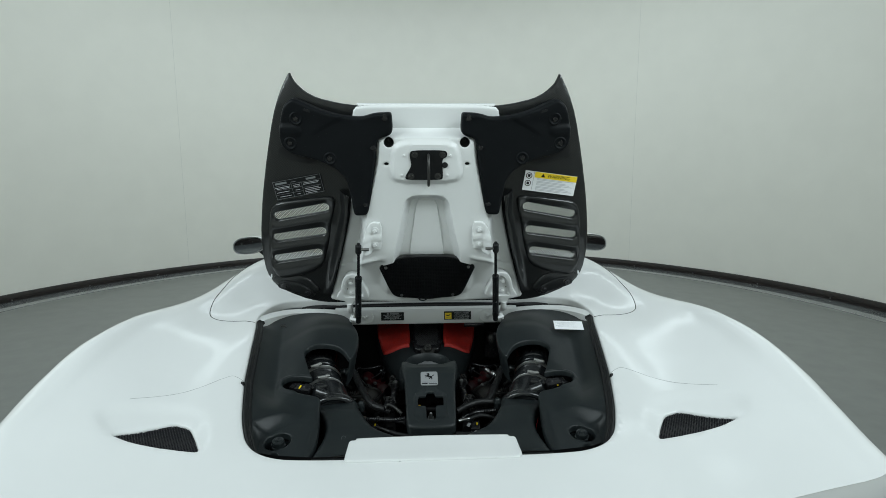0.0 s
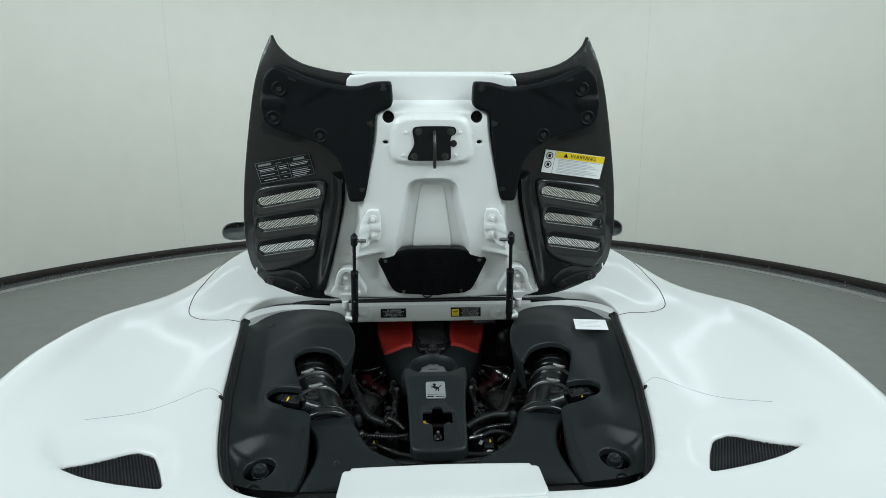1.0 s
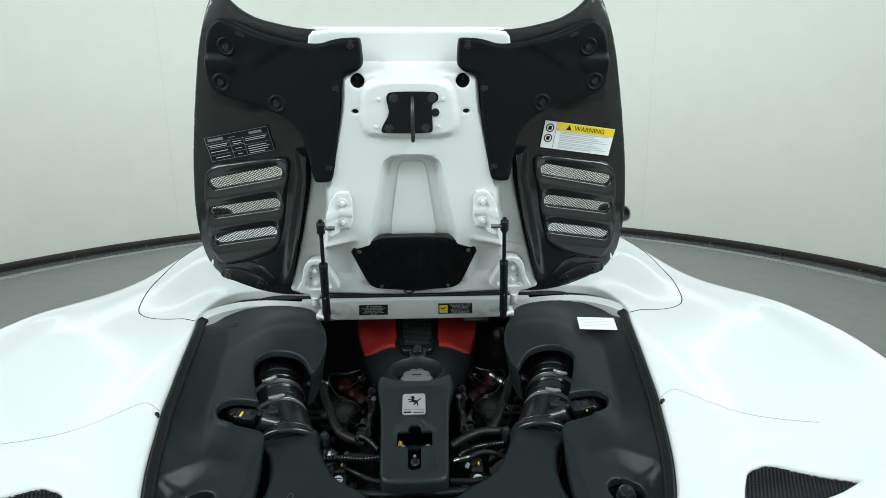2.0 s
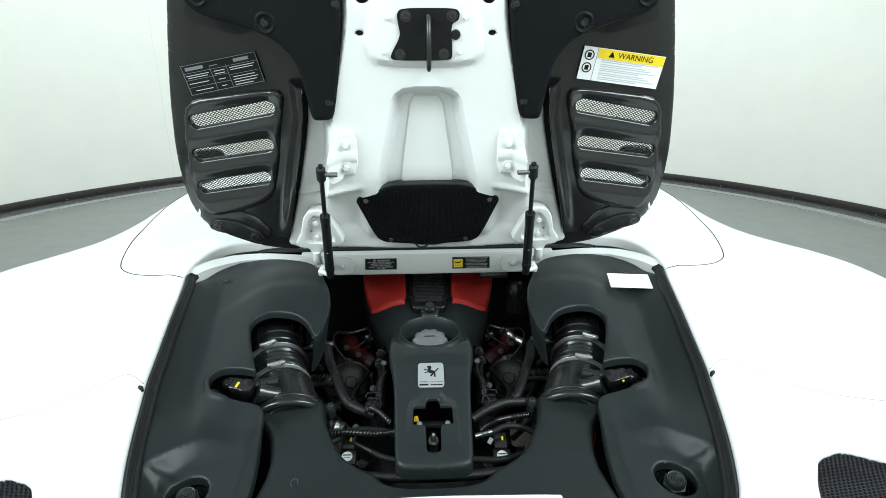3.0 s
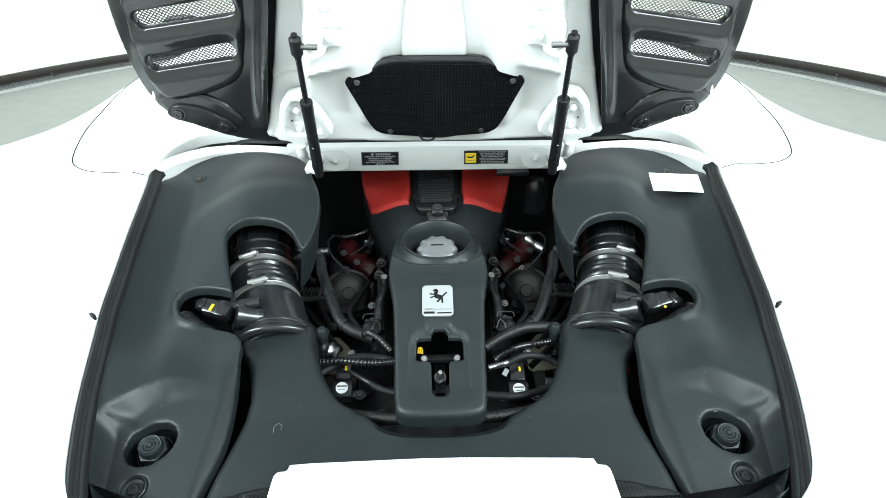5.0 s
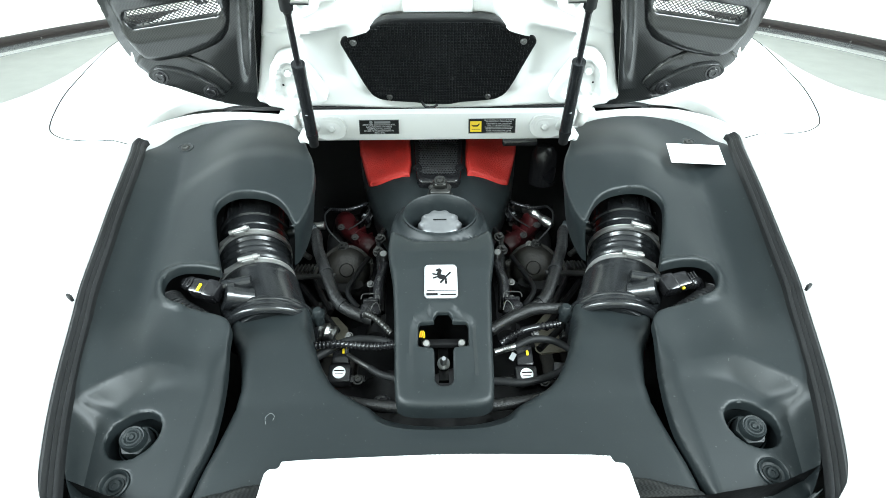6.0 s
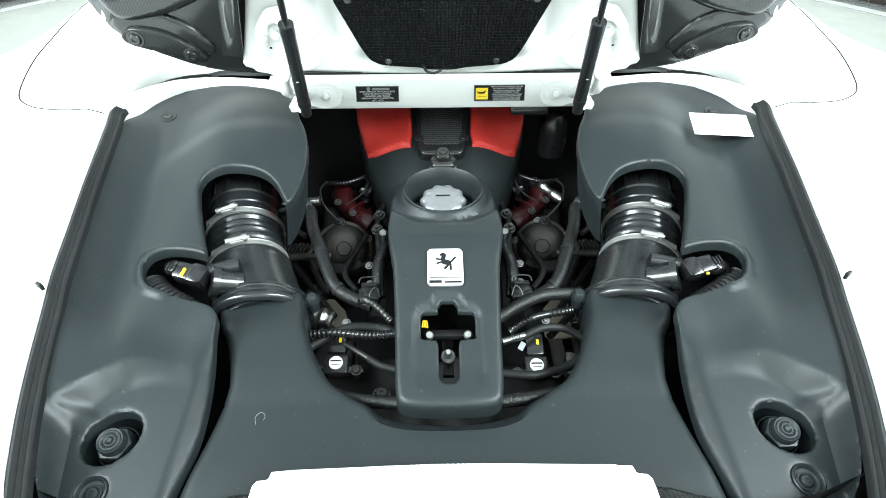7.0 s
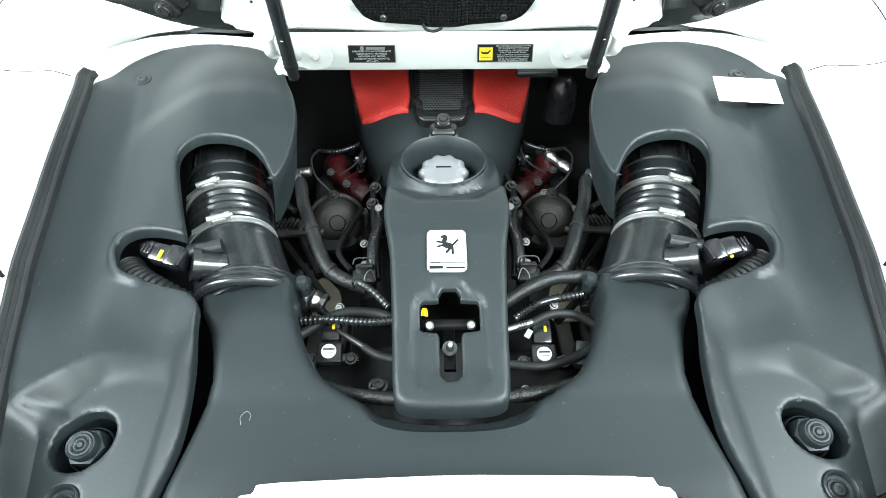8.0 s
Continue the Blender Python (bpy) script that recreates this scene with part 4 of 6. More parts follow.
# labels on the lid
def warning_label():
    m = on_lid(0.390, 0.470, 0.0575, -7.6)
    w, h = 0.168, 0.063
    base = part("warning_label", block(w, h, 0.0012, 0, m), LABEL_WHITE, car, "white and yellow warning sticker")
    z = 0.0009
    part("yellow_band", block(0.136, 0.018, 0.0006, 0, m @ pose(0.0155, 0.0215, z)), LABEL_YELLOW, base, "yellow heading band")
    part("heading", lettering("WARNING", 0.0150, m @ pose(0.024, 0.0213, z + 0.0006)), LABEL_BLACK, base, "black heading WARNING")
    tri = plate([(-0.0065, -0.005), (0.0065, -0.005), (0, 0.0065)], 0, 0.0005, m @ pose(-0.0255, 0.0215, z + 0.0003))
    part("warning_triangle", tri, LABEL_BLACK, base, "black warning triangle")
    for k, y in enumerate((0.010, 0.0065, 0.0015, -0.002, -0.0065, -0.010, -0.015, -0.0185, -0.023, -0.0265)):
        part("print_line", block(0.118 - 0.012 * ((k * 7) % 4), 0.0018, 0.0004, 0, m @ pose(0.016 - 0.006 * ((k * 7) % 4), y, z)), LABEL_MID, base)
    part("divider", block(0.0006, h, 0.0004, 0, m @ pose(-0.055, 0, z)), LABEL_BLACK, base)
    for y in (0.016, -0.008):
        part("symbol_ring", lathe([(0.0075, z), (0.0088, z + 0.0003), (0.0100, z)], 24, m @ pose(-0.070, y, 0)), REDENG, base, "red ring symbol")
        part("symbol", block(0.008, 0.009, 0.0004, 0, m @ pose(-0.070, y, z)), LABEL_BLACK, base)


def fluids_label():
    m = on_lid(-0.398, 0.462, 0.0575, 10.6)
    w, h = 0.150, 0.057
    base = part("fluids_label", block(w, h, 0.0012, 0, m), LABEL_BLACK, car, "black lubricants table sticker with grey print")
    z = 0.0009
    for x, y, a, b in ((0, h / 2 - 0.0008, w, 0.0008), (0, -h / 2 + 0.0008, w, 0.0008), (-w / 2 + 0.0008, 0, 0.0008, h), (w / 2 - 0.0008, 0, 0.0008, h), (-0.020, -0.006, 0.0007, 0.044), (0.012, -0.006, 0.0007, 0.044), (0, 0.013, w, 0.0007), (-0.03, 0.0, 0.085, 0.0007), (-0.03, -0.014, 0.085, 0.0007), (0.043, -0.004, 0.06, 0.0007)):
        part("table_rule", block(a, b, 0.0004, 0, m @ pose(x, y, z)), LABEL_GREY, base)
    for x, y, a, b in ((-0.050, 0.0205, 0.036, 0.006), (-0.012, 0.019, 0.016, 0.0015), (0.044, 0.0205, 0.030, 0.006)):
        part("brand_bar", block(a, b, 0.0004, 0, m @ pose(x, y, z)), LABEL_GREY, base, "plain grey bar")
    for x, y, a in ((-0.048, 0.008, 0.045), (-0.048, 0.004, 0.04), (-0.050, -0.007, 0.04), (-0.045, -0.021, 0.035), (-0.004, 0.008, 0.022), (-0.004, 0.003, 0.02), (-0.004, -0.008, 0.014), (-0.004, -0.021, 0.01), (0.042, 0.009, 0.05), (0.040, 0.005, 0.046), (0.040, -0.009, 0.044), (0.042, -0.014, 0.05), (0.040, -0.019, 0.045), (0.036, -0.024, 0.036)):
        part("print_line", block(a, 0.0013, 0.0004, 0, m @ pose(x, y, z)), LABEL_MID, base)


warning_label()
fluids_label()

# ---- engine bay ----
TUB = chaikin(both([(0, -0.10), (0.44, -0.09), (0.50, 0.08), (0.57, 0.4), (0.59, 0.6), (0.52, 0.74), (0.40, 0.96), (0, 1.02)]), 2)
tub_rows = []
for z, k in ((0.90, 1.0), (0.80, 1.0), (0.60, 0.96), (0.52, 0.9)):
    tub_rows.append([(p[0] * k, 0.33 + (p[1] - 0.33) * k, z + 0.14 * max(0, p[1] - 0.1) * (1 if z > 0.7 else 0)) for p in spaced(TUB, 0.04)])
tub = grid_mesh(tub_rows, True)
part("bay_wall", tub, DARK, car, "black engine bay wall")
part("bay_floor", sheet(TUB, lambda x, y: 0.53 + 0.02 * np.sin(x * 40) * np.sin(y * 35), step=0.04, skirt=0.02), DARK, car, "dark engine bay floor")

# cross member with its flange round the bay
bar_prof = [(0.664, 0.985), (0.662, 0.992), (0.671, 1.030), (0.676, 1.036), (0.700, 1.040), (0.745, 1.036)]
xs = [-0.335, -0.33, -0.2, 0.0, 0.2, 0.33, 0.335]
bar_bm = grid_mesh([[(x, y, z) for y, z in bar_prof] for x in xs])
bmesh.ops.recalc_face_normals(bar_bm, faces=bar_bm.faces[:])
bar = part("cross_member", bar_bm, PAINT_IN, car, "white cross member behind the cabin")
part("bar_lower_lip", block(0.66, 0.012, 0.004, 0.001, Matrix.Translation((0, 0.671, 0.985))), PAINT_IN, bar)
part("lid_seal", tube([(-0.33, 0.722, 1.030), (-0.3, 0.728, 1.036), (0, 0.735, 1.040), (0.3, 0.728, 1.036), (0.33, 0.722, 1.030)], 0.006, segs=10), RUBBER, car, "black rubber seal under the lid")
# black strip: foam seal, its ends standing in for the lid's shadow gap
line = [(-0.46, 0.706, 1.0385), (-0.44, 0.710, 1.041), (-0.40, 0.712, 1.043), (-0.30, 0.702, 1.0435), (0, 0.702, 1.0435), (0.30, 0.702, 1.0435), (0.40, 0.712, 1.043), (0.44, 0.710, 1.041), (0.46, 0.706, 1.0385)]
rows = []
for x, y, z in catmull(line, 6):
    w = 0.004 + 0.009 * math.exp(-((abs(x) - 0.38) / 0.05) ** 2) - 0.003 * (abs(x) > 0.45)
    rows.append([(x, y - w, z - 0.004), (x, y - w * 0.7, z), (x, y + w * 0.7, z + 0.002), (x, y + w, z - 0.004)])
bm = grid_mesh(rows)
bmesh.ops.recalc_face_normals(bm, faces=bm.faces[:])
part("seal_and_shadow", bm, RUBBER, car, "black foam seal on the cross member, ends drawn as the lid's shadow gap")
for sx in (-1, 1):
    rows = []
    for x, y, z in catmull([(sx * 0.325, 0.676, 1.030), (sx * 0.42, 0.682, 1.034), (sx * 0.49, 0.668, 1.036), (sx * 0.545, 0.626, 1.036), (sx * 0.572, 0.582, 1.034), (sx * 0.578, 0.550, 1.030)], 5):
        c = Vector((x, y, z))
        inw = Vector((-sx * 0.5, -0.85, 0)) * (0.008 if abs(x) < 0.5 else 0.012)
        rows.append([c - inw * 0.9 + Vector((0, 0, 0.006)), c, c + inw + Vector((0, 0, -0.006)), c + inw + Vector((0, 0, -0.03))])
    bm = grid_mesh(rows)
    bmesh.ops.recalc_face_normals(bm, faces=bm.faces[:])
    part("bay_flange", bm, PAINT_IN, car, "white painted flange at the bay corner")
    # hinge foot on the bar
    foot = chaikin([(0.334, 0.036), (0.312, 0.043), (0.280, 0.046), (0.256, 0.040), (0.230, 0.046), (0.202, 0.043), (0.191, 0.020), (0.200, 0.002), (0.232, -0.003), (0.256, 0.005), (0.284, -0.003), (0.322, 0.004), (0.338, 0.020)][::-1], 2, 0.2)
    q = frame_of((0, 0.6605, 0.990), (0, -0.97, 0.24), (1, 0, 0))
    ft = part("hinge_foot", plate([(sx * x, y) for x, y in (foot if sx > 0 else foot[::-1])], -0.004, 0.010, q), PAINT_IN, bar, "white hinge foot with two bolts")
    part("foot_rim", plate([(sx * (0.263 + (x - 0.263) * 0.86), 0.021 + (y - 0.021) * 0.72) for x, y in (foot if sx > 0 else foot[::-1])], 0.0, 0.013, q), PAINT_IN, ft)
    for x in (0.222, 0.301):
        placed(white_bolt_me, "bolt", ft, q @ pose(sx * x, 0.021, 0.012) @ Matrix.Scale(0.85, 4))
    part("lower_ball_stud", tube([(sx * 0.230, 0.524, 1.038), (sx * 0.262, 0.545, 1.040)], 0.006, n=2, segs=10), PAINT_IN, ft, "white ball stud")
    part("stud_bracket", block(0.012, 0.05, 0.016, 0.004, Matrix.Translation((sx * 0.260, 0.568, 1.036))), PAINT_IN, ft)

# labels on the bar
BAR_Q = frame_of((0, 0.6665, 1.0115), (0, -0.974, 0.226), (1, 0, 0))


def coolant_label():
    m = BAR_Q @ pose(-0.125, 0.0005, 0.0012)
    base = part("coolant_label", block(0.084, 0.030, 0.0010, 0, m), LABEL_BLACK, car, "black coolant sticker with grey border")
    z = 0.0008
    for x, y, a, b in ((0, 0.0142, 0.083, 0.0006), (0, -0.0142, 0.083, 0.0006), (-0.0412, 0, 0.0006, 0.029), (0.0412, 0, 0.0006, 0.029)):
        part("border", block(a, b, 0.0003, 0, m @ pose(x, y, z)), LABEL_GREY, base)
    part("brand_bar", block(0.034, 0.0045, 0.0003, 0, m @ pose(0.007, 0.0095, z)), LABEL_GREY, base, "plain grey bar")
    part("brand_dot", lathe([(0, z + 0.0003), (0.0036, z + 0.0003), (0.0036, 0)], 16, m @ pose(-0.017, 0.0098, 0)), LABEL_GREY, base)
    for k, line in enumerate(("RADIATORE CON ANTICONGELANTE", "RADIATOR WITH ANTIFREEZE", "RADIATEUR AVEC ANTIGEL", "KÜHLER MIT FROSTSCHUTZMITTEL", "-40°C (-40°F)")):
        part("print_line", lettering(line, 0.0040, m @ pose(0, 0.0045 - 0.0042 * k, z)), LABEL_MID, base)


def oil_label():
    m = BAR_Q @ pose(0.114, 0.0005, 0.0012)
    base = part("oil_label", block(0.100, 0.031, 0.0010, 0, m), LABEL_BLACK, car, "black oil level sticker with yellow symbol")
    z = 0.0008
    for x, y, a, b in ((0, 0.0147, 0.099, 0.0006), (0, -0.0147, 0.099, 0.0006), (-0.0492, 0, 0.0006, 0.030), (0.0492, 0, 0.0006, 0.030)):
        part("border", block(a, b, 0.0003, 0, m @ pose(x, y, z)), LABEL_GREY, base)
    part("yellow_square", block(0.024, 0.022, 0.0003, 0, m @ pose(-0.0345, -0.001, z)), LABEL_YELLOW, base, "yellow square with an oil can")
    can = [(-0.006, -0.002), (0.004, -0.002), (0.009, 0.004), (0.006, 0.004), (0.003, 0.001), (-0.006, 0.001), (-0.009, 0.003), (-0.009, 0.001)]
    part("oil_can", plate(can, 0, 0.0003, m @ pose(-0.0345, 0.001, z + 0.0002)), LABEL_BLACK, base, "black oil can symbol")
    part("oil_wave", merge(*[block(0.0022, 0.0008, 0.0003, 0, m @ pose(-0.042 + 0.0025 * k, -0.007 + 0.0006 * (k % 2), z + 0.0002)) for k in range(7)]), LABEL_BLACK, base)
    for k, line in enumerate(("PER IL CONTROLLO LIVELLO OLIO MOTORE", "VEDI MANUALE USO E MANUTENZIONE", "FOR ENGINE OIL LEVEL CHECK PLEASE", "REFER TO THE OWNER'S MANUAL", "POUR LE CONTRÔLE DU NIVEAU D'HUILE", "MOTEUR VOIR LA NOTICE D'ENTRETIEN", "FÜR DIE FÜLLSTANDKONTROLLE DER", "MOTORÖL SIEHE BETRIEBSANLEITUNG")):
        part("print_line", lettering(line, 0.0031, m @ pose(0.0145, 0.0122 - 0.0034 * k - 0.0006 * (k // 2), z)), LABEL_MID, base)


coolant_label()
oil_label()

# ---- side covers over the intakes ----
COVER_IN = [(0.268, 0.600), (0.258, 0.563), (0.240, 0.525), (0.230, 0.486), (0.226, 0.450), (0.226, 0.415), (0.230, 0.382), (0.236, 0.359), (0.243, 0.351), (0.252, 0.366), (0.265, 0.390), (0.283, 0.409), (0.306, 0.420), (0.336, 0.426), (0.364, 0.423), (0.382, 0.411), (0.388, 0.391), (0.379, 0.359), (0.364, 0.316), (0.345, 0.268)]
POCKET_EDGE = [(0.335, 0.246), (0.351, 0.252), (0.374, 0.257), (0.399, 0.257), (0.417, 0.249), (0.420, 0.230), (0.409, 0.206), (0.396, 0.193), (0.377, 0.185), (0.343, 0.176), (0.321, 0.171), (0.307, 0.165), (0.297, 0.153)]
COVER_OUT = [(0.296, 0.130), (0.292, 0.106), (0.288, 0.073), (0.285, 0.044), (0.284, 0.010), (0.287, -0.020), (0.292, -0.050), (0.298, -0.085), (0.34, -0.108), (0.385, -0.106), (0.410, -0.074), (0.431, -0.026), (0.446, 0.012), (0.462, 0.064), (0.481, 0.137), (0.494, 0.187), (0.509, 0.267), (0.524, 0.347), (0.539, 0.432), (0.553, 0.507), (0.560, 0.56), (0.545, 0.615), (0.51, 0.655), (0.41, 0.684), (0.305, 0.655)]
COVER_S = chaikin(COVER_IN + POCKET_EDGE + COVER_OUT, 2, 0.22)
KNOB_HOLE = [(0.3745 + 0.0305 * math.cos(t), 0.001 + 0.0290 * math.sin(t) - 0.004 * math.cos(t)) for t in np.linspace(0, 2 * math.pi, 28, endpoint=False)]
CAP_HOLE = (0.374, -0.056)
WELL = chaikin([(0.20, -0.15), (0.20, 0.05), (0.30, 0.082), (0.345, 0.091), (0.385, 0.084), (0.412, 0.064), (0.441, 0.029), (0.422, 0.014), (0.411, -0.012), (0.398, -0.05), (0.375, -0.15)], 3, 0.16)
FACET = 0.026
HUMP = chaikin([(0.20, 0.20), (0.345, 0.112), (0.405, 0.180), (0.444, 0.235), (0.462, 0.323), (0.474, 0.40), (0.462, 0.46), (0.42, 0.50), (0.36, 0.53), (0.20, 0.53)], 2, 0.22)


CAP_LOOP = [(CAP_HOLE[0] + 0.0155 * math.cos(t), CAP_HOLE[1] + 0.0155 * math.sin(t)) for t in np.linspace(0, 2 * math.pi, 24, endpoint=False)]
WELL_TOP = [p for p in WELL if p[0] > 0.315 and p[1] > 0.005]


RIM_Y = [p[1] for p in RIM]
RIM_Z = body_h(np.array([p[0] for p in RIM]), np.array(RIM_Y))


def rim_x(y):
    return np.interp(y, RIM_Y, [p[0] for p in RIM])


def cover_h(x, y):
    a = np.abs(x)
    z = 0.884 + 0.205 * y + 0.006 * ease(0.2, 0.5, y) * ease(0.60, 0.50, a)
    # dome over the intake pipe
    d = a - (0.335 + 0.12 * (y - 0.45))
    rho = np.hypot(np.where(d > 0, d, d * 0.8), 0.9 * np.maximum(0, y - 0.54))
    z = z + 0.020 * (1 - ease(0.02, 0.13, rho)) * ease(0.24, 0.56, y)
    # raised flank beside the hose, shoulder ahead of the damper nut
    z = z + 0.010 * ease(0.40, 0.20, y) * ease(0.475, 0.39, a) * ease(0.05, 0.20, y)
    z = z + 0.004 * bump_in(a, y, HUMP, 0.045)
    z = z + 0.020 * ease(0.22, 0.08, y) * ease(0.0, 0.040, y) * ease(0.325, 0.405, a) + 0.008 * ease(0.16, 0.05, y)
    # outer flank that climbs to the rim
    foot = np.interp(y, [-0.15, -0.05, 0.016, 0.048, 0.09, 0.16, 0.6], [0.392, 0.407, 0.421, 0.390, 0.397, 0.422, 0.505])
    w = np.clip((a - foot) / (rim_x(y) - 0.008 - foot), 0, 1)
    w = (0.6 * w + 0.4 * ease(0, 1, w)) * ease(0.62, 0.52, y)
    z = z + (np.interp(y, RIM_Y, RIM_Z) - 0.0135 - z) * w
    # rounded inner edge along the duct
    z = z - 0.013 * ease(0.030, 0.0, a - 0.283) ** 1.5 * ease(0.14, 0.08, y)
    p = np.c_[a, y]
    inside = away(p, np.array(WELL)) * np.where(within(p, np.array(WELL)), 1, -1)
    k = 0.75 * np.clip(inside / FACET, 0, 1) + 0.25 * ease(0, FACET, inside)
    z = z + (np.minimum(z, 0.890 + 0.20 * y) - z) * k
    # lip round the pocket
    line = np.array(POCKET_EDGE[:9])
    z = z + 0.0045 * ease(0.013, 0.006, away(p, np.r_[line, line[-2:0:-1]]))
    return z


knob_bm = merge(lathe([(0.0, 0.028), (0.003, 0.028), (0.004, 0.026), (0.006, 0.028), (0.0075, 0.028), (0.009, 0.026), (0.011, 0.028), (0.013, 0.028), (0.0145, 0.026), (0.0165, 0.027), (0.018, 0.024), (0.0185, 0.012), (0.019, 0.008)], 28), lathe([(0.019, 0.014), (0.023, 0.013), (0.0235, 0.0), (0.0235, -0.02)], 6), lathe([(0.026, -0.004), (0.028, -0.006), (0.028, -0.03)], 28))
knob_me = bpy.data.meshes.new("filler_knob")
knob_bm.to_mesh(knob_me)
knob_me.materials.append(PLASTIC)
knob_me.polygons.foreach_set("use_smooth", [True] * len(knob_me.polygons))
knob_me.set_sharp_from_angle(angle=radians(30))

SEAL_LINE = [(0.398, -0.120)] + [(p[0] - 0.005, p[1]) for p in RIM[3:]] + [(0.572, 0.556)]
for sx in (-1, 1):
    flip = (lambda pts: pts) if sx > 0 else mirror2
    cover = part("side_cover", sheet(flip(COVER_S), cover_h, [flip(KNOB_HOLE), flip(CAP_LOOP)], step=0.0048, roll=0.004, hole_roll=0.003, skirt=0.012, creases=[flip(list(map(tuple, WELL_TOP))), flip([(0.397, -0.095), (0.407, -0.050), (0.4195, 0.008)])]), PLASTIC, car, "satin black moulded side cover over the intake")
    knob = placed(knob_me, "tower_nut", car, frame_of((sx * 0.3735, 0.000, 0.875), (-sx * 0.10, -0.30, 1), (1, 0, 0)) @ Matrix.Scale(0.80, 4), "black ribbed damper nut in its well")
    well = lathe([(0.034, 0.0), (0.040, -0.03), (0.036, -0.05), (0.0, -0.055)], 28, Matrix.Translation((sx * 0.3745, 0.001, 0.874)))
    part("nut_well", well, PLASTIC, cover, "dark well round the damper nut")
    q = frame_of((sx * CAP_HOLE[0], CAP_HOLE[1], float(cover_h(np.array([CAP_HOLE[0]]), np.array([CAP_HOLE[1]]))[0])), (0, -0.22, 1), (1, 0, 0))
    part("screw_dish", lathe([(0.0168, -0.004), (0.0166, 0.0012), (0.0154, 0.0024), (0.0142, 0.0012), (0.0130, -0.004), (0.0100, -0.0056), (0, -0.0056)], 32, q), PLASTIC, cover, "round dished seat of a cover screw")
    placed(satin_me, "screw", cover, q @ pose(0, 0, -0.0054) @ Matrix.Scale(0.75, 4), "dark cover screw in a dimple")
    fx, fy = 0.499, 0.577
    z = float(cover_h(np.array([fx]), np.array([fy]))[0])
    q = frame_of((sx * fx, fy, z - 0.0005), (0, -0.2, 1), (1, 0, 0))
    part("clip_seat", lathe([(0.0165, -0.002), (0.0155, 0.0012), (0.0140, 0.0018), (0.0125, 0.0006), (0.0, 0.0002)], 28, q), PLASTIC, cover, "round seat of a push clip")
    placed(zinc_me, "clip", cover, q @ Matrix.Scale(0.85, 4), "dull push clip")
    # deep inner flank of the dome
    rows = []
    for x, y in catmull([(0.300, 0.648), *COVER_IN[:9]], 5):
        z = float(cover_h(np.array([x]), np.array([y]))[0])
        rows.append([(sx * (x + dx), y, z + dz) for dx, dz in ((0.008, -0.003), (0.003, -0.005), (0.002, -0.010), (0.006, -0.040), (0.014, -0.085))])
    bm = grid_mesh(rows)
    bmesh.ops.recalc_face_normals(bm, faces=bm.faces[:])
    part("dome_flank", bm, PLASTIC, cover, "steep inner flank of the cover")
    # edge seal: a lip with a bulb
    rows = []
    for x, y in catmull(SEAL_LINE, 6):
        z = float(body_h(np.array([x]), np.array([y]))[0]) - 0.014
        rows.append([(sx * (x + dx), y, z + dz) for dx, dz in ((-0.0180, -0.004), (-0.0165, 0.0035), (-0.0145, 0.0052), (-0.0122, 0.0056), (-0.0112, 0.0048), (-0.0102, 0.0060), (-0.0072, 0.0078), (-0.0062, 0.0071), (-0.0052, 0.0086), (-0.001, 0.0106), (0.0035, 0.0085), (0.006, -0.03))])
    bm = grid_mesh(rows)
    bmesh.ops.recalc_face_normals(bm, faces=bm.faces[:])
    part("edge_seal", bm, RUBBER, car, "black rubber seal along the bay edge")
    x, y = 0.5035, 0.158
    part("panel_nub", block(0.010, 0.004, 0.010, 0.001, Matrix.Translation(on_body(sx * x, y, 0.002)) @ pose(0, 0, 0, 0, 0, sx * 30)), RUBBER, car, "small black clip at the panel joint")
    # foam wedge in the corner
    part("corner_foam", block(0.022, 0.020, 0.014, 0.003, Matrix.Translation((sx * 0.533, 0.636, 1.015)) @ pose(0, 0, 0, 0, 0, -sx * 42)), RUBBER, car, "black foam wedge in the bay corner")

# data sticker on one cover
su, sv = 0.4825, 0.5105
grid_u, grid_v = np.meshgrid(su + np.linspace(-0.045, 0.045, 7), sv + np.linspace(-0.028, 0.028, 5))
lift = float((cover_h(grid_u.ravel(), grid_v.ravel()) - 0.19 * (grid_v.ravel() - sv)).max())
m = frame_of((su, sv, lift + 0.0012), (0, -0.19, 1), (1, -0.10, 0))
sticker = part("data_sticker", plate([(-0.050, -0.031), (0.0475, -0.031), (0.052, 0.031), (-0.0465, 0.031)], -0.0008, 0, m), LABEL_WHITE, car, "white paper sticker with faint print")
for k in range(5):
    part("print_line", block(0.074 - 0.011 * (k % 3), 0.0012, 0.0004, 0, m @ pose(-0.006, 0.018 - 0.008 * k, 0.0002)), LABEL_MID, sticker)

# ---- rear trim of the bay ----
TRIM = chaikin(both([(0, -0.160), (0.30, -0.158), (0.36, -0.146), (0.402, -0.124), (0.390, -0.117), (0.34, -0.112), (0.292, -0.086), (0.2, -0.056), (0, -0.05)]), 1)
part("rear_carbon_trim", sheet(TRIM, lambda x, y: 0.888 + 0.022 * ease(-0.06, -0.14, y) - 0.02 * ease(0.272, 0.295, np.abs(x)) * ease(-0.112, -0.100, y), step=0.010, roll=0.006, skirt=0.02), CARBON_SATIN, car, "carbon fibre trim strip behind the bay")
TAB = chaikin(both([(0, -0.165), (0.186, -0.163), (0.194, -0.150), (0.193, -0.076), (0.189, -0.070), (0.179, -0.069), (0.177, -0.060), (0, -0.055)]), 1, 0.12)
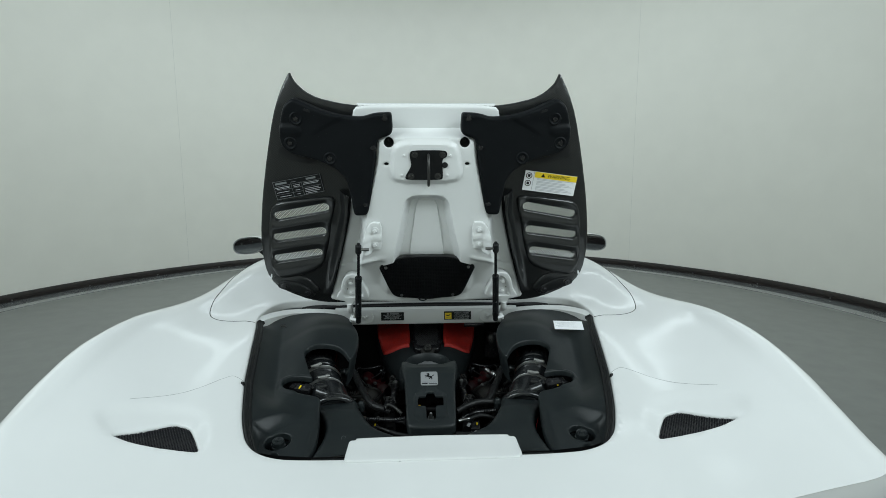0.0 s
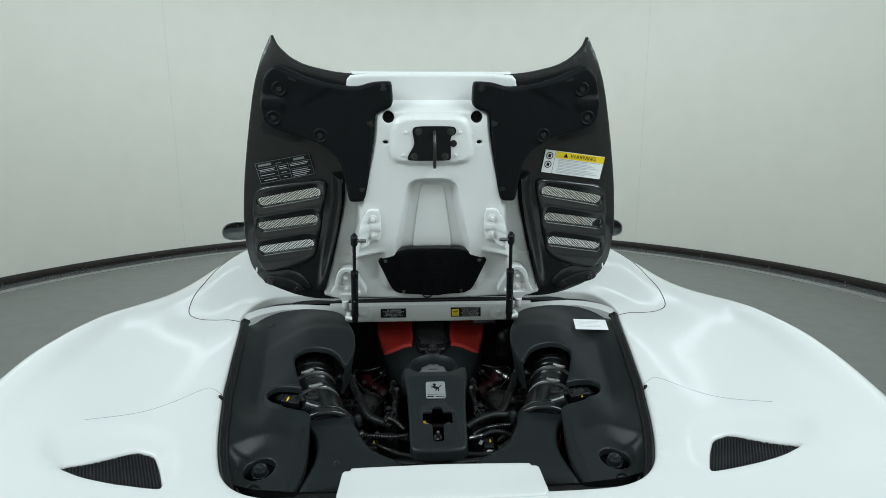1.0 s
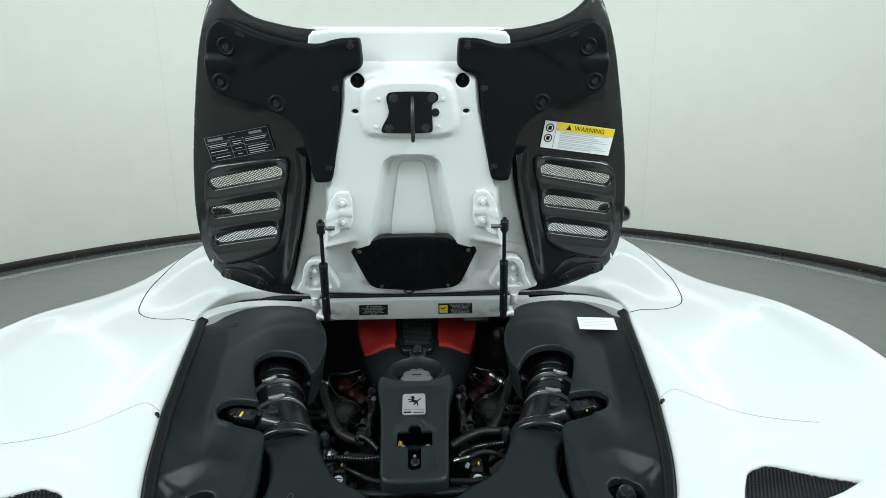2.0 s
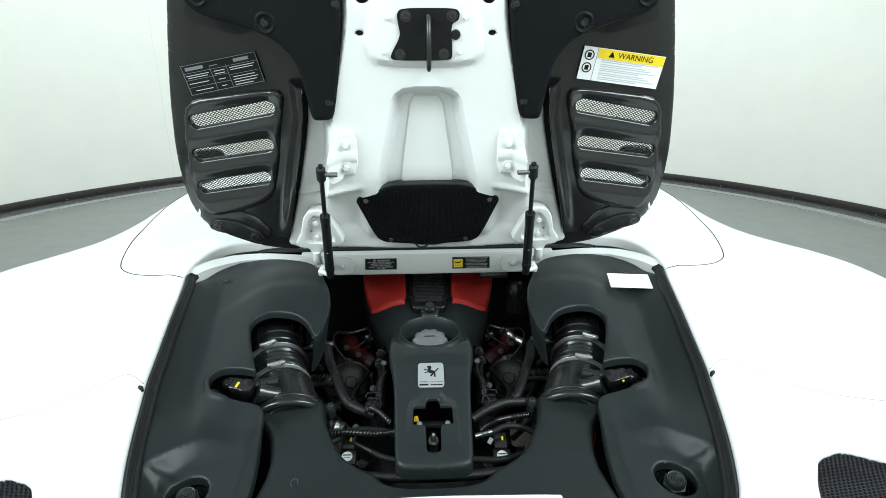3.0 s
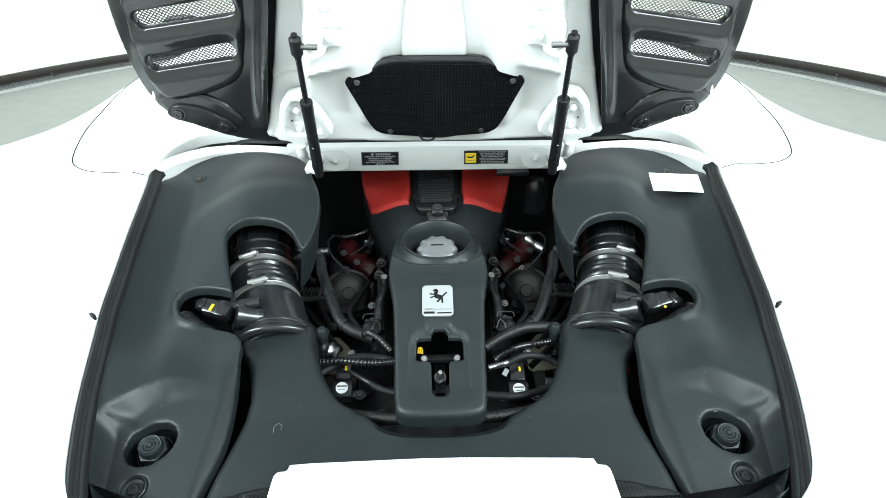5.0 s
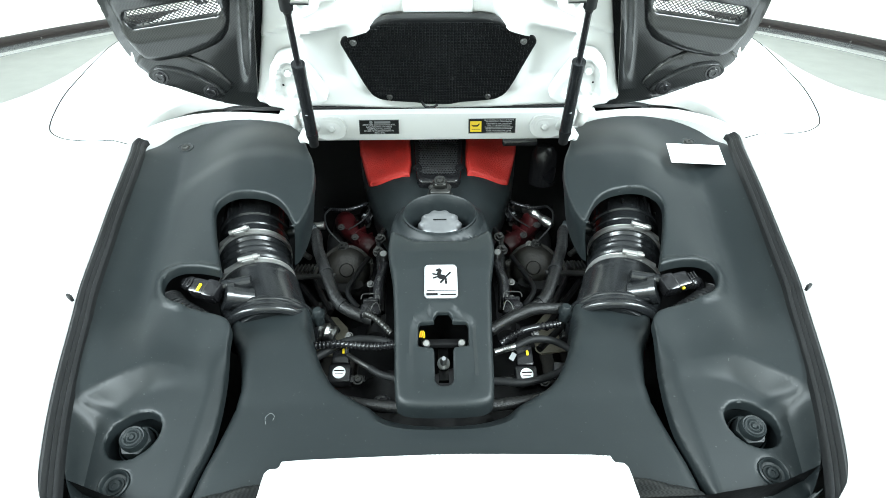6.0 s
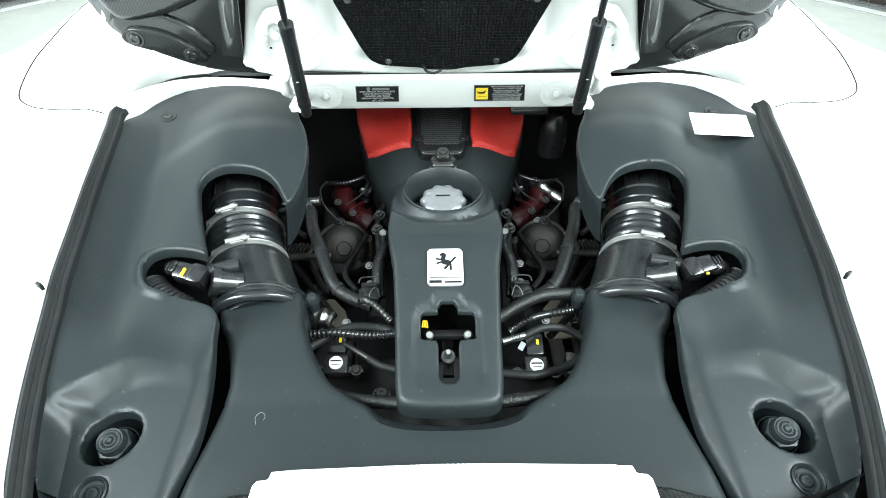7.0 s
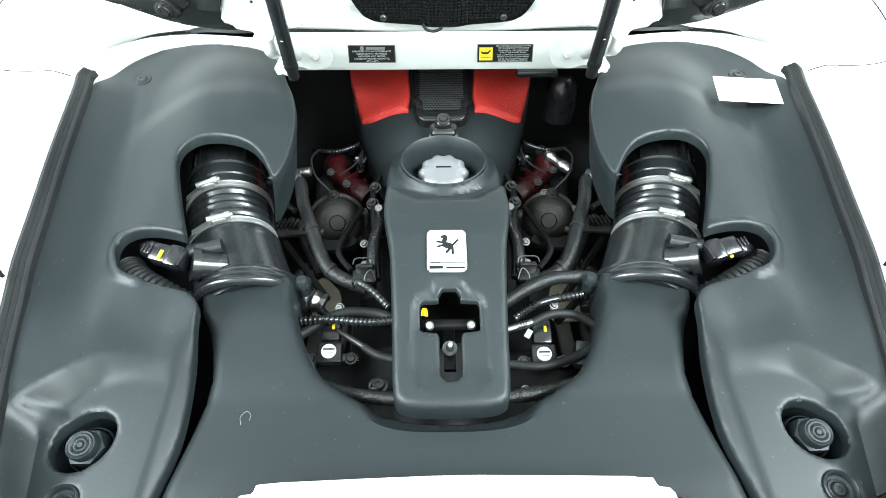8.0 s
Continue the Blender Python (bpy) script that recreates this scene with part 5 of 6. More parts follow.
part("latch_cover", sheet(TAB, lambda x, y: 0.9265 + 0.0015 * ease(-0.10, -0.155, y), step=0.005, roll=0.004, skirt=0.022), PAINT, car, "white latch cover panel behind the bay")

# ---- intake duct ----
DUCT = both([(0, -0.10), (0.294, -0.10), (0.288, -0.045), (0.280, 0.010), (0.274, 0.052), (0.274, 0.085), (0.293, 0.145), (0.311, 0.172), (0.322, 0.198), (0.331, 0.232), (0.275, 0.242), (0.214, 0.246), (0.206, 0.226), (0.199, 0.185), (0.176, 0.127), (0.150, 0.083), (0.112, 0.059), (0.082, 0.045), (0.050, 0.035), (0, 0.031)])
DUCT_S = chaikin(DUCT, 2, 0.2)


def duct_h(x, y):
    a = np.abs(x)
    z = 0.875 + 0.006 * ease(0.0, 0.1, y) + 0.10 * np.clip(y - 0.05, 0, 1)
    z = z - 0.004 * ease(-0.03, -0.08, y)
    # oval recess under the nose of the centre cover
    r = ((a / 0.092) ** 3 + (np.abs(y - 0.062) / 0.046) ** 3) ** (1 / 3)
    lip = ease(1.10, 0.90, r)
    return z - 0.012 * lip - 0.013 * ease(0.15, 0.23, y)


oval = []
for k in (0.90, 1.00, 1.10):
    arc = [(0.092 * k * math.copysign(abs(math.cos(t)) ** 0.667, math.cos(t)), 0.062 - 0.046 * k * math.sin(t) ** 0.667) for t in np.linspace(0.35, math.pi - 0.35, 41)]
    oval.append([p for p in arc if within(np.array([p]), np.array(DUCT_S))[0]])
duct = part("intake_duct", sheet(DUCT_S, duct_h, step=0.007, roll=0.016, skirt=0.06, creases=oval), PLASTIC, car, "satin black forked intake duct")

for sx in (-1, 1):
    axis = [Vector(p) for p in ((sx * 0.362, 0.520, 0.902), (sx * 0.353, 0.455, 0.886), (sx * 0.338, 0.39, 0.870), (sx * 0.315, 0.315, 0.858), (sx * 0.290, 0.258, 0.844), (sx * 0.274, 0.226, 0.834), (sx * 0.264, 0.188, 0.823))]
    path = [Vector(p) for p in catmull(axis, 30)]
    at = lambda y: min(range(1, len(path) - 1), key=lambda i: abs(path[i].y - y))
    ys = [p.y for p in path]

    def pipe(y0, y1, radius, name, mat_, parent, label=""):
        i, j = at(y0), at(y1)
        run = path[i:j + 1]
        return part(name, tube(run, lambda s: radius(run[min(len(run) - 1, int(s * (len(run) - 1) + 0.5))].y), n=1, segs=44), mat_, parent, label)

    hose = pipe(0.52, 0.312, lambda y: 0.0600 if y > 0.452 else 0.0628 if y > 0.445 else 0.0598 if y > 0.428 else 0.0622 if y > 0.422 else 0.0605 if y > 0.384 else 0.0592 + 0.0042 * (0.5 + 0.5 * math.cos((y - 0.384) / 0.0145 * 2 * math.pi)) if y > 0.327 else 0.0625, "intake_hose", CUFF, car, "glossy black ribbed intake hose")
    pipe(0.314, 0.226, lambda y: 0.0635 if y > 0.31 else 0.0668 if y > 0.302 else 0.0662, "intake_cuff", CUFF, hose, "smooth black intake cuff")
    i = at(0.462)
    m = frame_of(path[i], (path[i + 1] - path[i - 1]).normalized(), (sx, 0, 0))
    for k in range(14):
        part("hose_rib", block(0.0035, 0.0030, 0.034, 0.0008, m @ pose(0, 0, 0, 0, 0, 360 / 14 * k) @ pose(0.0612, 0, 0)), GLOSS, hose)
    c, d = path[at(0.236)], Vector((-sx * 0.16, -1, -0.24)).normalized()
    m = frame_of(c, d, (sx, 0, 0))
    part("ringed_collar", lathe([(0.0640, -0.014), (0.0690, -0.0135), (0.0698, -0.0125), (0.0698, -0.0085), (0.0685, -0.0070), (0.0690, -0.0060), (0.0722, -0.0045), (0.0728, -0.0025), (0.0722, 0.0005), (0.0700, 0.0020), (0.0705, 0.0030), (0.0732, 0.0050), (0.0738, 0.0070), (0.0730, 0.0100), (0.0700, 0.0125), (0.0660, 0.0140)], 48, m @ Matrix.Diagonal((1.045, 1.045, 1.15, 1))), CUFF, hose, "ringed collar where the hose meets the duct")
    for y, turn in ((0.397, 80), (0.322, 90)):
        i = at(y)
        c, d = path[i], (path[i + 1] - path[i - 1]).normalized()
        m = frame_of(c, d, (sx, 0, 0))
        clamp = part("hose_clamp", lathe([(0.0600, -0.0048), (0.0644, -0.0052), (0.0648, -0.0035), (0.0644, -0.0030), (0.0644, 0.0030), (0.0648, 0.0035), (0.0644, 0.0052), (0.0600, 0.0048)], 44, m), BRIGHT, hose, "steel worm-drive hose clamp")
        q = m @ pose(0, 0, 0, 0, 0, turn * sx) @ Matrix.Translation((0.0675, 0, 0))
        part("clamp_screw", merge(block(0.008, 0.020, 0.013, 0.002, q), lathe([(0, 0.019), (0.0028, 0.019), (0.0032, 0.016), (0.0055, 0.016), (0.0055, 0.008), (0.0046, 0.007), (0.0046, -0.016), (0, -0.016)], 10, q @ pose(0.003, 0, 0, 90, 0, 0))), BRIGHT, clamp, "clamp screw housing")
        part("clamp_tail", block(0.0012, 0.034, 0.009, 0, m @ pose(0, 0, 0, 0, 0, (turn - 24) * sx) @ Matrix.Translation((0.0654, 0, 0))), BRIGHT, clamp)
    # sensor branch with its plug
    b0 = Vector((sx * 0.300, 0.244, 0.896))
    br = part("sensor_branch", tube([b0, b0 + Vector((sx * 0.030, -0.012, 0.016))], 0.0185, n=3, segs=18), CUFF, hose, "short branch pipe")
    part("branch_rib", tube([b0 + Vector((0.0, 0.016, 0.024)), b0 + Vector((sx * 0.042, 0.006, 0.022))], 0.010, n=3, segs=12), CUFF, br)
    part("branch_flange", tube([b0 + Vector((sx * 0.026, -0.010, 0.014)), b0 + Vector((sx * 0.034, -0.013, 0.018))], 0.022, n=2, segs=18), CUFF, br)
    pa = b0 + Vector((sx * 0.036, -0.010, 0.018))
    ax_ = Vector((sx * 0.96, 0.22, 0.16)).normalized()
    q = frame_of(pa + ax_ * 0.028, (0, -0.35, 1), ax_)
    plug = part("sensor_plug", merge(block(0.046, 0.026, 0.024, 0.004, q), block(0.020, 0.030, 0.027, 0.004, q @ pose(-0.010, 0, 0)), block(0.020, 0.022, 0.020, 0.005, q @ pose(0.030, -0.004, -0.002, 0, 25, 0))), GLOSS, hose, "black right-angled sensor plug")
    part("plug_elbow", tube([q @ Vector((0.026, -0.002, 0)), q @ Vector((0.040, -0.006, -0.006)), q @ Vector((0.046, -0.016, -0.020)), q @ Vector((0.046, -0.020, -0.045))], 0.0098, n=5, segs=14), GLOSS, plug)
    for k in range(3):
        part("plug_ridge", block(0.002, 0.012, 0.002, 0.0005, q @ pose(0.022 + 0.005 * k, 0, 0.0125)), GLOSS, plug)
    part("pocket_hose", tube([(sx * 0.428, 0.246, 0.892), (sx * 0.405, 0.222, 0.893), (sx * 0.372, 0.206, 0.884), (sx * 0.340, 0.200, 0.862)], lambda t: 0.019 + 0.0012 * math.sin(t * 95), n=22, segs=18), RUBBER, hose, "corrugated black hose in the pocket")
    part("plug_clip", block(0.004, 0.013 if sx < 0 else 0.008, 0.004, 0.001, q @ pose(0.006, 0.004 if sx < 0 else -0.012, 0.0125 if sx < 0 else 0.006)), YELLOW, plug, "yellow locking clip")
    part("plug_lead", tube([pa + Vector((sx * 0.078, -0.012, -0.03)), pa + Vector((sx * 0.07, -0.03, -0.06)), pa + Vector((sx * 0.03, -0.03, -0.09))], 0.007, segs=10), HOSE, plug, "ribbed cable sleeve")
    # breather hose from the intake to the engine
    stub = part("breather_stub", tube([(sx * 0.300, 0.458, 0.880), (sx * 0.272, 0.466, 0.880), (sx * 0.246, 0.480, 0.874)], lambda s: 0.011 if s < 0.35 else 0.0145 if s < 0.5 else 0.0125, segs=16), PLASTIC, hose, "black breather stub")
    part("breather_hose", tube([(sx * 0.252, 0.478, 0.875), (sx * 0.240, 0.462, 0.873), (sx * 0.230, 0.42, 0.870), (sx * 0.211, 0.37, 0.864), (sx * 0.188, 0.312, 0.856), (sx * 0.172, 0.284, 0.850), (sx * 0.148, 0.266, 0.846), (sx * 0.114, 0.254, 0.84)], lambda s: 0.0105 + 0.0003 * math.sin(s * 140), n=10, segs=16), HOSE, car, "textile-sleeved black breather hose")
    part("hose_tie", tube([(sx * 0.2065, 0.360, 0.8625), (sx * 0.204, 0.354, 0.862)], 0.0118, n=2, segs=16), RUBBER, car, "black cable tie on the breather hose")
    part("duct_lug", merge(block(0.03, 0.02, 0.012, 0.004, Matrix.Translation((sx * 0.203, 0.238, 0.866))), lathe([(0, 0.018), (0.006, 0.018), (0.009, 0.014), (0.009, -0.01)], 12, Matrix.Translation((sx * 0.198, 0.236, 0.862)))), PLASTIC, duct, "black mounting lug")

# ---- centre cover with badge and oil filler ----
CENTRE = both([(0, 0.021), (0.034, 0.022), (0.052, 0.025), (0.063, 0.034), (0.067, 0.131), (0.072, 0.21), (0.079, 0.250), (0.084, 0.280), (0.083, 0.33), (0.085, 0.38), (0.094, 0.43), (0.098, 0.48), (0.088, 0.535), (0.058, 0.572), (0, 0.584)])
RING = [(0.070 * math.cos(t), 0.494 + 0.068 * math.sin(t)) for t in np.linspace(0, 2 * math.pi, 40, endpoint=False)]
TEE = chaikin([(-0.0125, 0.143), (-0.0125, 0.150), (-0.008, 0.158), (0.008, 0.158), (0.0125, 0.150), (0.0125, 0.143), (0.034, 0.142), (0.0345, 0.108), (0.0125, 0.106), (0.0118, 0.057), (0.006, 0.050), (-0.006, 0.050), (-0.0118, 0.057), (-0.0125, 0.106), (-0.0345, 0.108), (-0.034, 0.142)], 2, 0.10)
PAN = chaikin([(-0.041, 0.038), (0.041, 0.038), (0.043, 0.132), (0.037, 0.148), (0.022, 0.150), (0.016, 0.165), (-0.016, 0.165), (-0.022, 0.150), (-0.037, 0.148), (-0.043, 0.132)], 2, 0.15)


def lip_shift(x):
    return 0.034 * ease(0.035, 0.085, np.abs(x))


def centre_h(x, y):
    y0 = [-0.05, 0.02, 0.06, 0.107, 0.138, 0.176, 0.228, 0.262, 0.290, 0.304, 0.318, 0.360, 0.40, 0.425, 0.47, 0.60, 0.7]
    z0 = [0.885, 0.908, 0.917, 0.929, 0.939, 0.950, 0.965, 0.970, 0.969, 0.962, 0.944, 0.905, 0.888, 0.884, 0.884, 0.892, 0.90]
    # the lip in front of the filler sweeps forward at both sides
    z = np.interp(y - lip_shift(x) * ease(0.245, 0.30, y) * ease(0.46, 0.40, y), y0, z0)
    z = z - 0.05 * np.clip(np.abs(x) - 0.03, 0, 1)
    z = z - 0.0045 * bump_in(x, y, PAN, 0.004) * ease(0.030, 0.075, y)
    r = np.hypot(x, (y - 0.494) * 1.03)
    return z + 0.014 * ease(0.088, 0.073, r)


centre = part("centre_cover", sheet(chaikin(CENTRE, 2, 0.2), centre_h, [RING, TEE], step=0.0045, roll=0.008, hole_roll=0.003, skirt=0.016, hole_skirt=0.004, creases=[[(x, q + float(lip_shift(x))) for x in np.linspace(-0.072, 0.072, 25)] for q in (0.293, 0.318)]), PLASTIC, car, "satin black centre cover with keyhole cut-out")
part("filler_collar", lathe([(0.0730, 0.001), (0.0705, 0.0025), (0.0680, 0.000), (0.062, -0.018), (0.058, -0.05)], 48, Matrix.Translation((0, 0.494, 0.9005)) @ pose(0, 0, 0, 3.5, 0, 0) @ Matrix.Diagonal((1, 0.97, 1, 1))), PLASTIC, centre, "round black filler collar")
n = 96
prof = [(0.0, 0.010), (0.020, 0.0095), (0.034, 0.008), (0.038, 0.005), (0.041, 0.001), (0.041, -0.018)]
rows = []
for r, z in prof:
    wav = 0.10 if r > 0.033 else 0.0
    rows.append([(r * (1 + wav * 0.5 * math.cos(10 * 2 * math.pi * k / n)) * math.cos(2 * math.pi * k / n), r * (1 + wav * 0.5 * math.cos(10 * 2 * math.pi * k / n)) * math.sin(2 * math.pi * k / n), z) for k in range(n)])
cap_bm = grid_mesh(rows, True)
bmesh.ops.remove_doubles(cap_bm, verts=cap_bm.verts[:], dist=1e-6)
bmesh.ops.recalc_face_normals(cap_bm, faces=cap_bm.faces[:])
cap_bm.transform(Matrix.Translation((0, 0.484, 0.880)) @ pose(0, 0, 0, 10, 0, 0))
oilcap = part("oil_cap", cap_bm, CAPMETAL, car, "silver scalloped oil filler cap")
part("cap_bar", block(0.026, 0.0030, 0.0006, 0, Matrix.Translation((0, 0.484, 0.880)) @ pose(0, 0, 0, 10, 0, 0) @ pose(0, 0.004, 0.0105)), LABEL_BLACK, oilcap, "plain dark bar")
m = frame_of((-0.002, 0.202, 0.9592), (0, -0.29, 1), (1, 0, 0))
badge = part("badge", plate(chaikin([(-0.024, -0.0295), (0.024, -0.0295), (0.024, 0.0295), (-0.024, 0.0295)], 2, 0.08), -0.001, 0.0014, m), SILVER, car, "silver badge plate with dark emblem")
strokes = (((-0.005, 0.001), (0.008, -0.003), 0.0040), ((-0.004, 0.001), (-0.0005, 0.013), 0.0028), ((-0.0005, 0.0135), (-0.007, 0.0105), 0.0017), ((-0.004, 0.003), (-0.0125, 0.005), 0.0011), ((-0.004, 0.000), (-0.0115, -0.003), 0.0011), ((0.006, -0.003), (-0.001, -0.0115), 0.0014), ((0.007, -0.003), (0.0075, -0.0135), 0.0014), ((0.007, -0.001), (0.0145, 0.0075), 0.0012))
part("emblem", merge(*[plate(slot_loop(a, b, r, 6), 0, 0.0004 + 0.00002 * k, m @ pose(0.0, 0.008, 0.0014)) for k, (a, b, r) in enumerate(strokes)]), LABEL_BLACK, badge, "plain dark emblem shape")
part("badge_bar", merge(block(0.012, 0.0012, 0.0004, 0, m @ pose(-0.014, -0.0165, 0.0015)), block(0.030, 0.0005, 0.0004, 0, m @ pose(0.007, -0.017, 0.0015)), block(0.016, 0.0038, 0.0004, 0, m @ pose(-0.013, -0.0232, 0.0015)), block(0.022, 0.0022, 0.0004, 0, m @ pose(0.010, -0.0240, 0.0015))), LABEL_BLACK, badge, "plain dark bars")
# latch under the keyhole
lk = part("lock_bracket", merge(block(0.062, 0.012, 0.008, 0.002, Matrix.Translation((0, 0.136, 0.900))), block(0.014, 0.06, 0.006, 0.001, Matrix.Translation((0, 0.117, 0.876)))), DARK, car, "dark bracket under the cover")
for x in (-0.024, 0.026):
    part("lock_bolt", lathe([(0, 0.008), (0.004, 0.008), (0.0055, 0.006), (0.0058, 0.0)], 14, Matrix.Translation((x, 0.133, 0.902)) @ pose(0, 0, 0, 35, 0, 0)), BRIGHT, lk, "bright steel bolt head")
part("lock_pin", lathe([(0, 0.02), (0.003, 0.02), (0.005, 0.012), (0.005, 0.002), (0.009, 0.0), (0.009, -0.004), (0.004, -0.006), (0.004, -0.03)], 12, Matrix.Translation((0.0, 0.112, 0.886)) @ pose(0, 0, 0, 25, 0, 0)), SILVER, lk, "pale plastic pin")
for k, mat_ in enumerate((YELLOW, ORANGE, YELLOW)):
    part("wire", tube([(-0.034 + k * 0.0016, 0.156, 0.893), (-0.0325 + k * 0.0016, 0.162, 0.899), (-0.0300 + k * 0.0014, 0.161, 0.898), (-0.0285 + k * 0.001, 0.156, 0.892)], 0.0008, segs=6), mat_, lk, "thin coloured wire")

# ---- plenum ahead of the oil filler ----
PLEN = chaikin(both([(0, 0.55), (0.085, 0.50), (0.110, 0.52), (0.140, 0.60), (0.172, 0.70), (0.192, 0.80), (0.205, 0.98), (0, 0.98)]), 2, 0.2)


def plenum_h(x, y):
    a = np.abs(x)
    return np.interp(y, [0.45, 0.55, 0.65, 0.72, 0.80, 0.98], [0.838, 0.850, 0.880, 0.905, 0.940, 0.965]) - (0.055 - 0.03 * ease(0.68, 0.85, y)) * ease(0.06, 0.20, a)


part("plenum", sheet(PLEN, plenum_h, step=0.009, roll=0.012, skirt=0.03), PLASTIC, car, "satin black plenum cover")
for sx in (-1, 1):
    red = chaikin([(0.060, 0.676), (0.105, 0.684), (0.140, 0.690), (0.162, 0.698), (0.172, 0.73), (0.192, 0.80), (0.203, 0.97), (0.078, 0.97)], 1, 0.12)
    part("red_plenum_cover", sheet(red if sx > 0 else mirror2(red), lambda x, y: plenum_h(x, y) + 0.010, step=0.009, roll=0.008, skirt=0.016), RED, car, "red crackle-painted plenum cover")
PERF = chaikin(both([(0, 0.640), (0.042, 0.642), (0.050, 0.66), (0.060, 0.80), (0.068, 0.97), (0, 0.97)]), 1, 0.15)
perf = part("screen_plate", sheet(PERF, lambda x, y: plenum_h(x, y) + 0.018 - 0.004 * bump_in(x, y, [(p[0] * 0.82, 0.78 + (p[1] - 0.78) * 0.86) for p in PERF], 0.006), step=0.008, roll=0.005, skirt=0.014), GLOSS, car, "black perforated screen between the red covers")
cells, pitch = bmesh.new(), 0.0062
for i in range(-9, 10):
    for j in range(0, 30):
        x, y = i * pitch + (j % 2) * pitch / 2, 0.668 + j * pitch * 0.86
        if abs(x) > 0.040 + (y - 0.66) * 0.09 or y > 0.83:
            continue
        z = float(plenum_h(np.array([x]), np.array([y]))[0]) + 0.0165
        ring = [[cells.verts.new((x + r * math.cos(a), y + r * math.sin(a), zz)) for a in (math.pi / 6 + k * math.pi / 3 for k in range(6))] for r, zz in ((pitch * 0.58, z), (pitch * 0.36, z), (pitch * 0.34, z - 0.002))]
        for a, b in zip(ring, ring[1:]):
            for k in range(6):
                cells.faces.new((a[k], a[(k + 1) % 6], b[(k + 1) % 6], b[k]))
bmesh.ops.recalc_face_normals(cells, faces=cells.faces[:])
part("screen_mesh", cells, SCREEN, perf, "fine black honeycomb")
for sx in (-1, 1):
    placed(screw_me, "screw", perf, frame_of((sx * 0.047, 0.680, float(plenum_h(np.array([0.047]), np.array([0.68]))[0]) + 0.019), (0, -0.4, 1), (1, 0, 0)) @ Matrix.Scale(0.75, 4))
m = Matrix.Translation((0.002, 0.606, 0.892)) @ pose(0, 0, 0, 24, 0, 0)
tb = part("plenum_bracket", merge(block(0.046, 0.030, 0.016, 0.006, m, 3), block(0.030, 0.024, 0.030, 0.008, m @ pose(0, 0.008, 0.006), 3), block(0.056, 0.010, 0.008, 0.003, m @ pose(0, -0.008, -0.006))), DARKSTEEL, car, "grey cast bracket with a bolt")
for x, y, k in ((0, 0.010, 0.95), (-0.018, 0.002, 0.5), (0.018, 0.002, 0.5)):
    placed(zinc_me, "bolt", tb, m @ pose(x, y, 0.021 if x == 0 else 0.008) @ Matrix.Scale(k, 4))

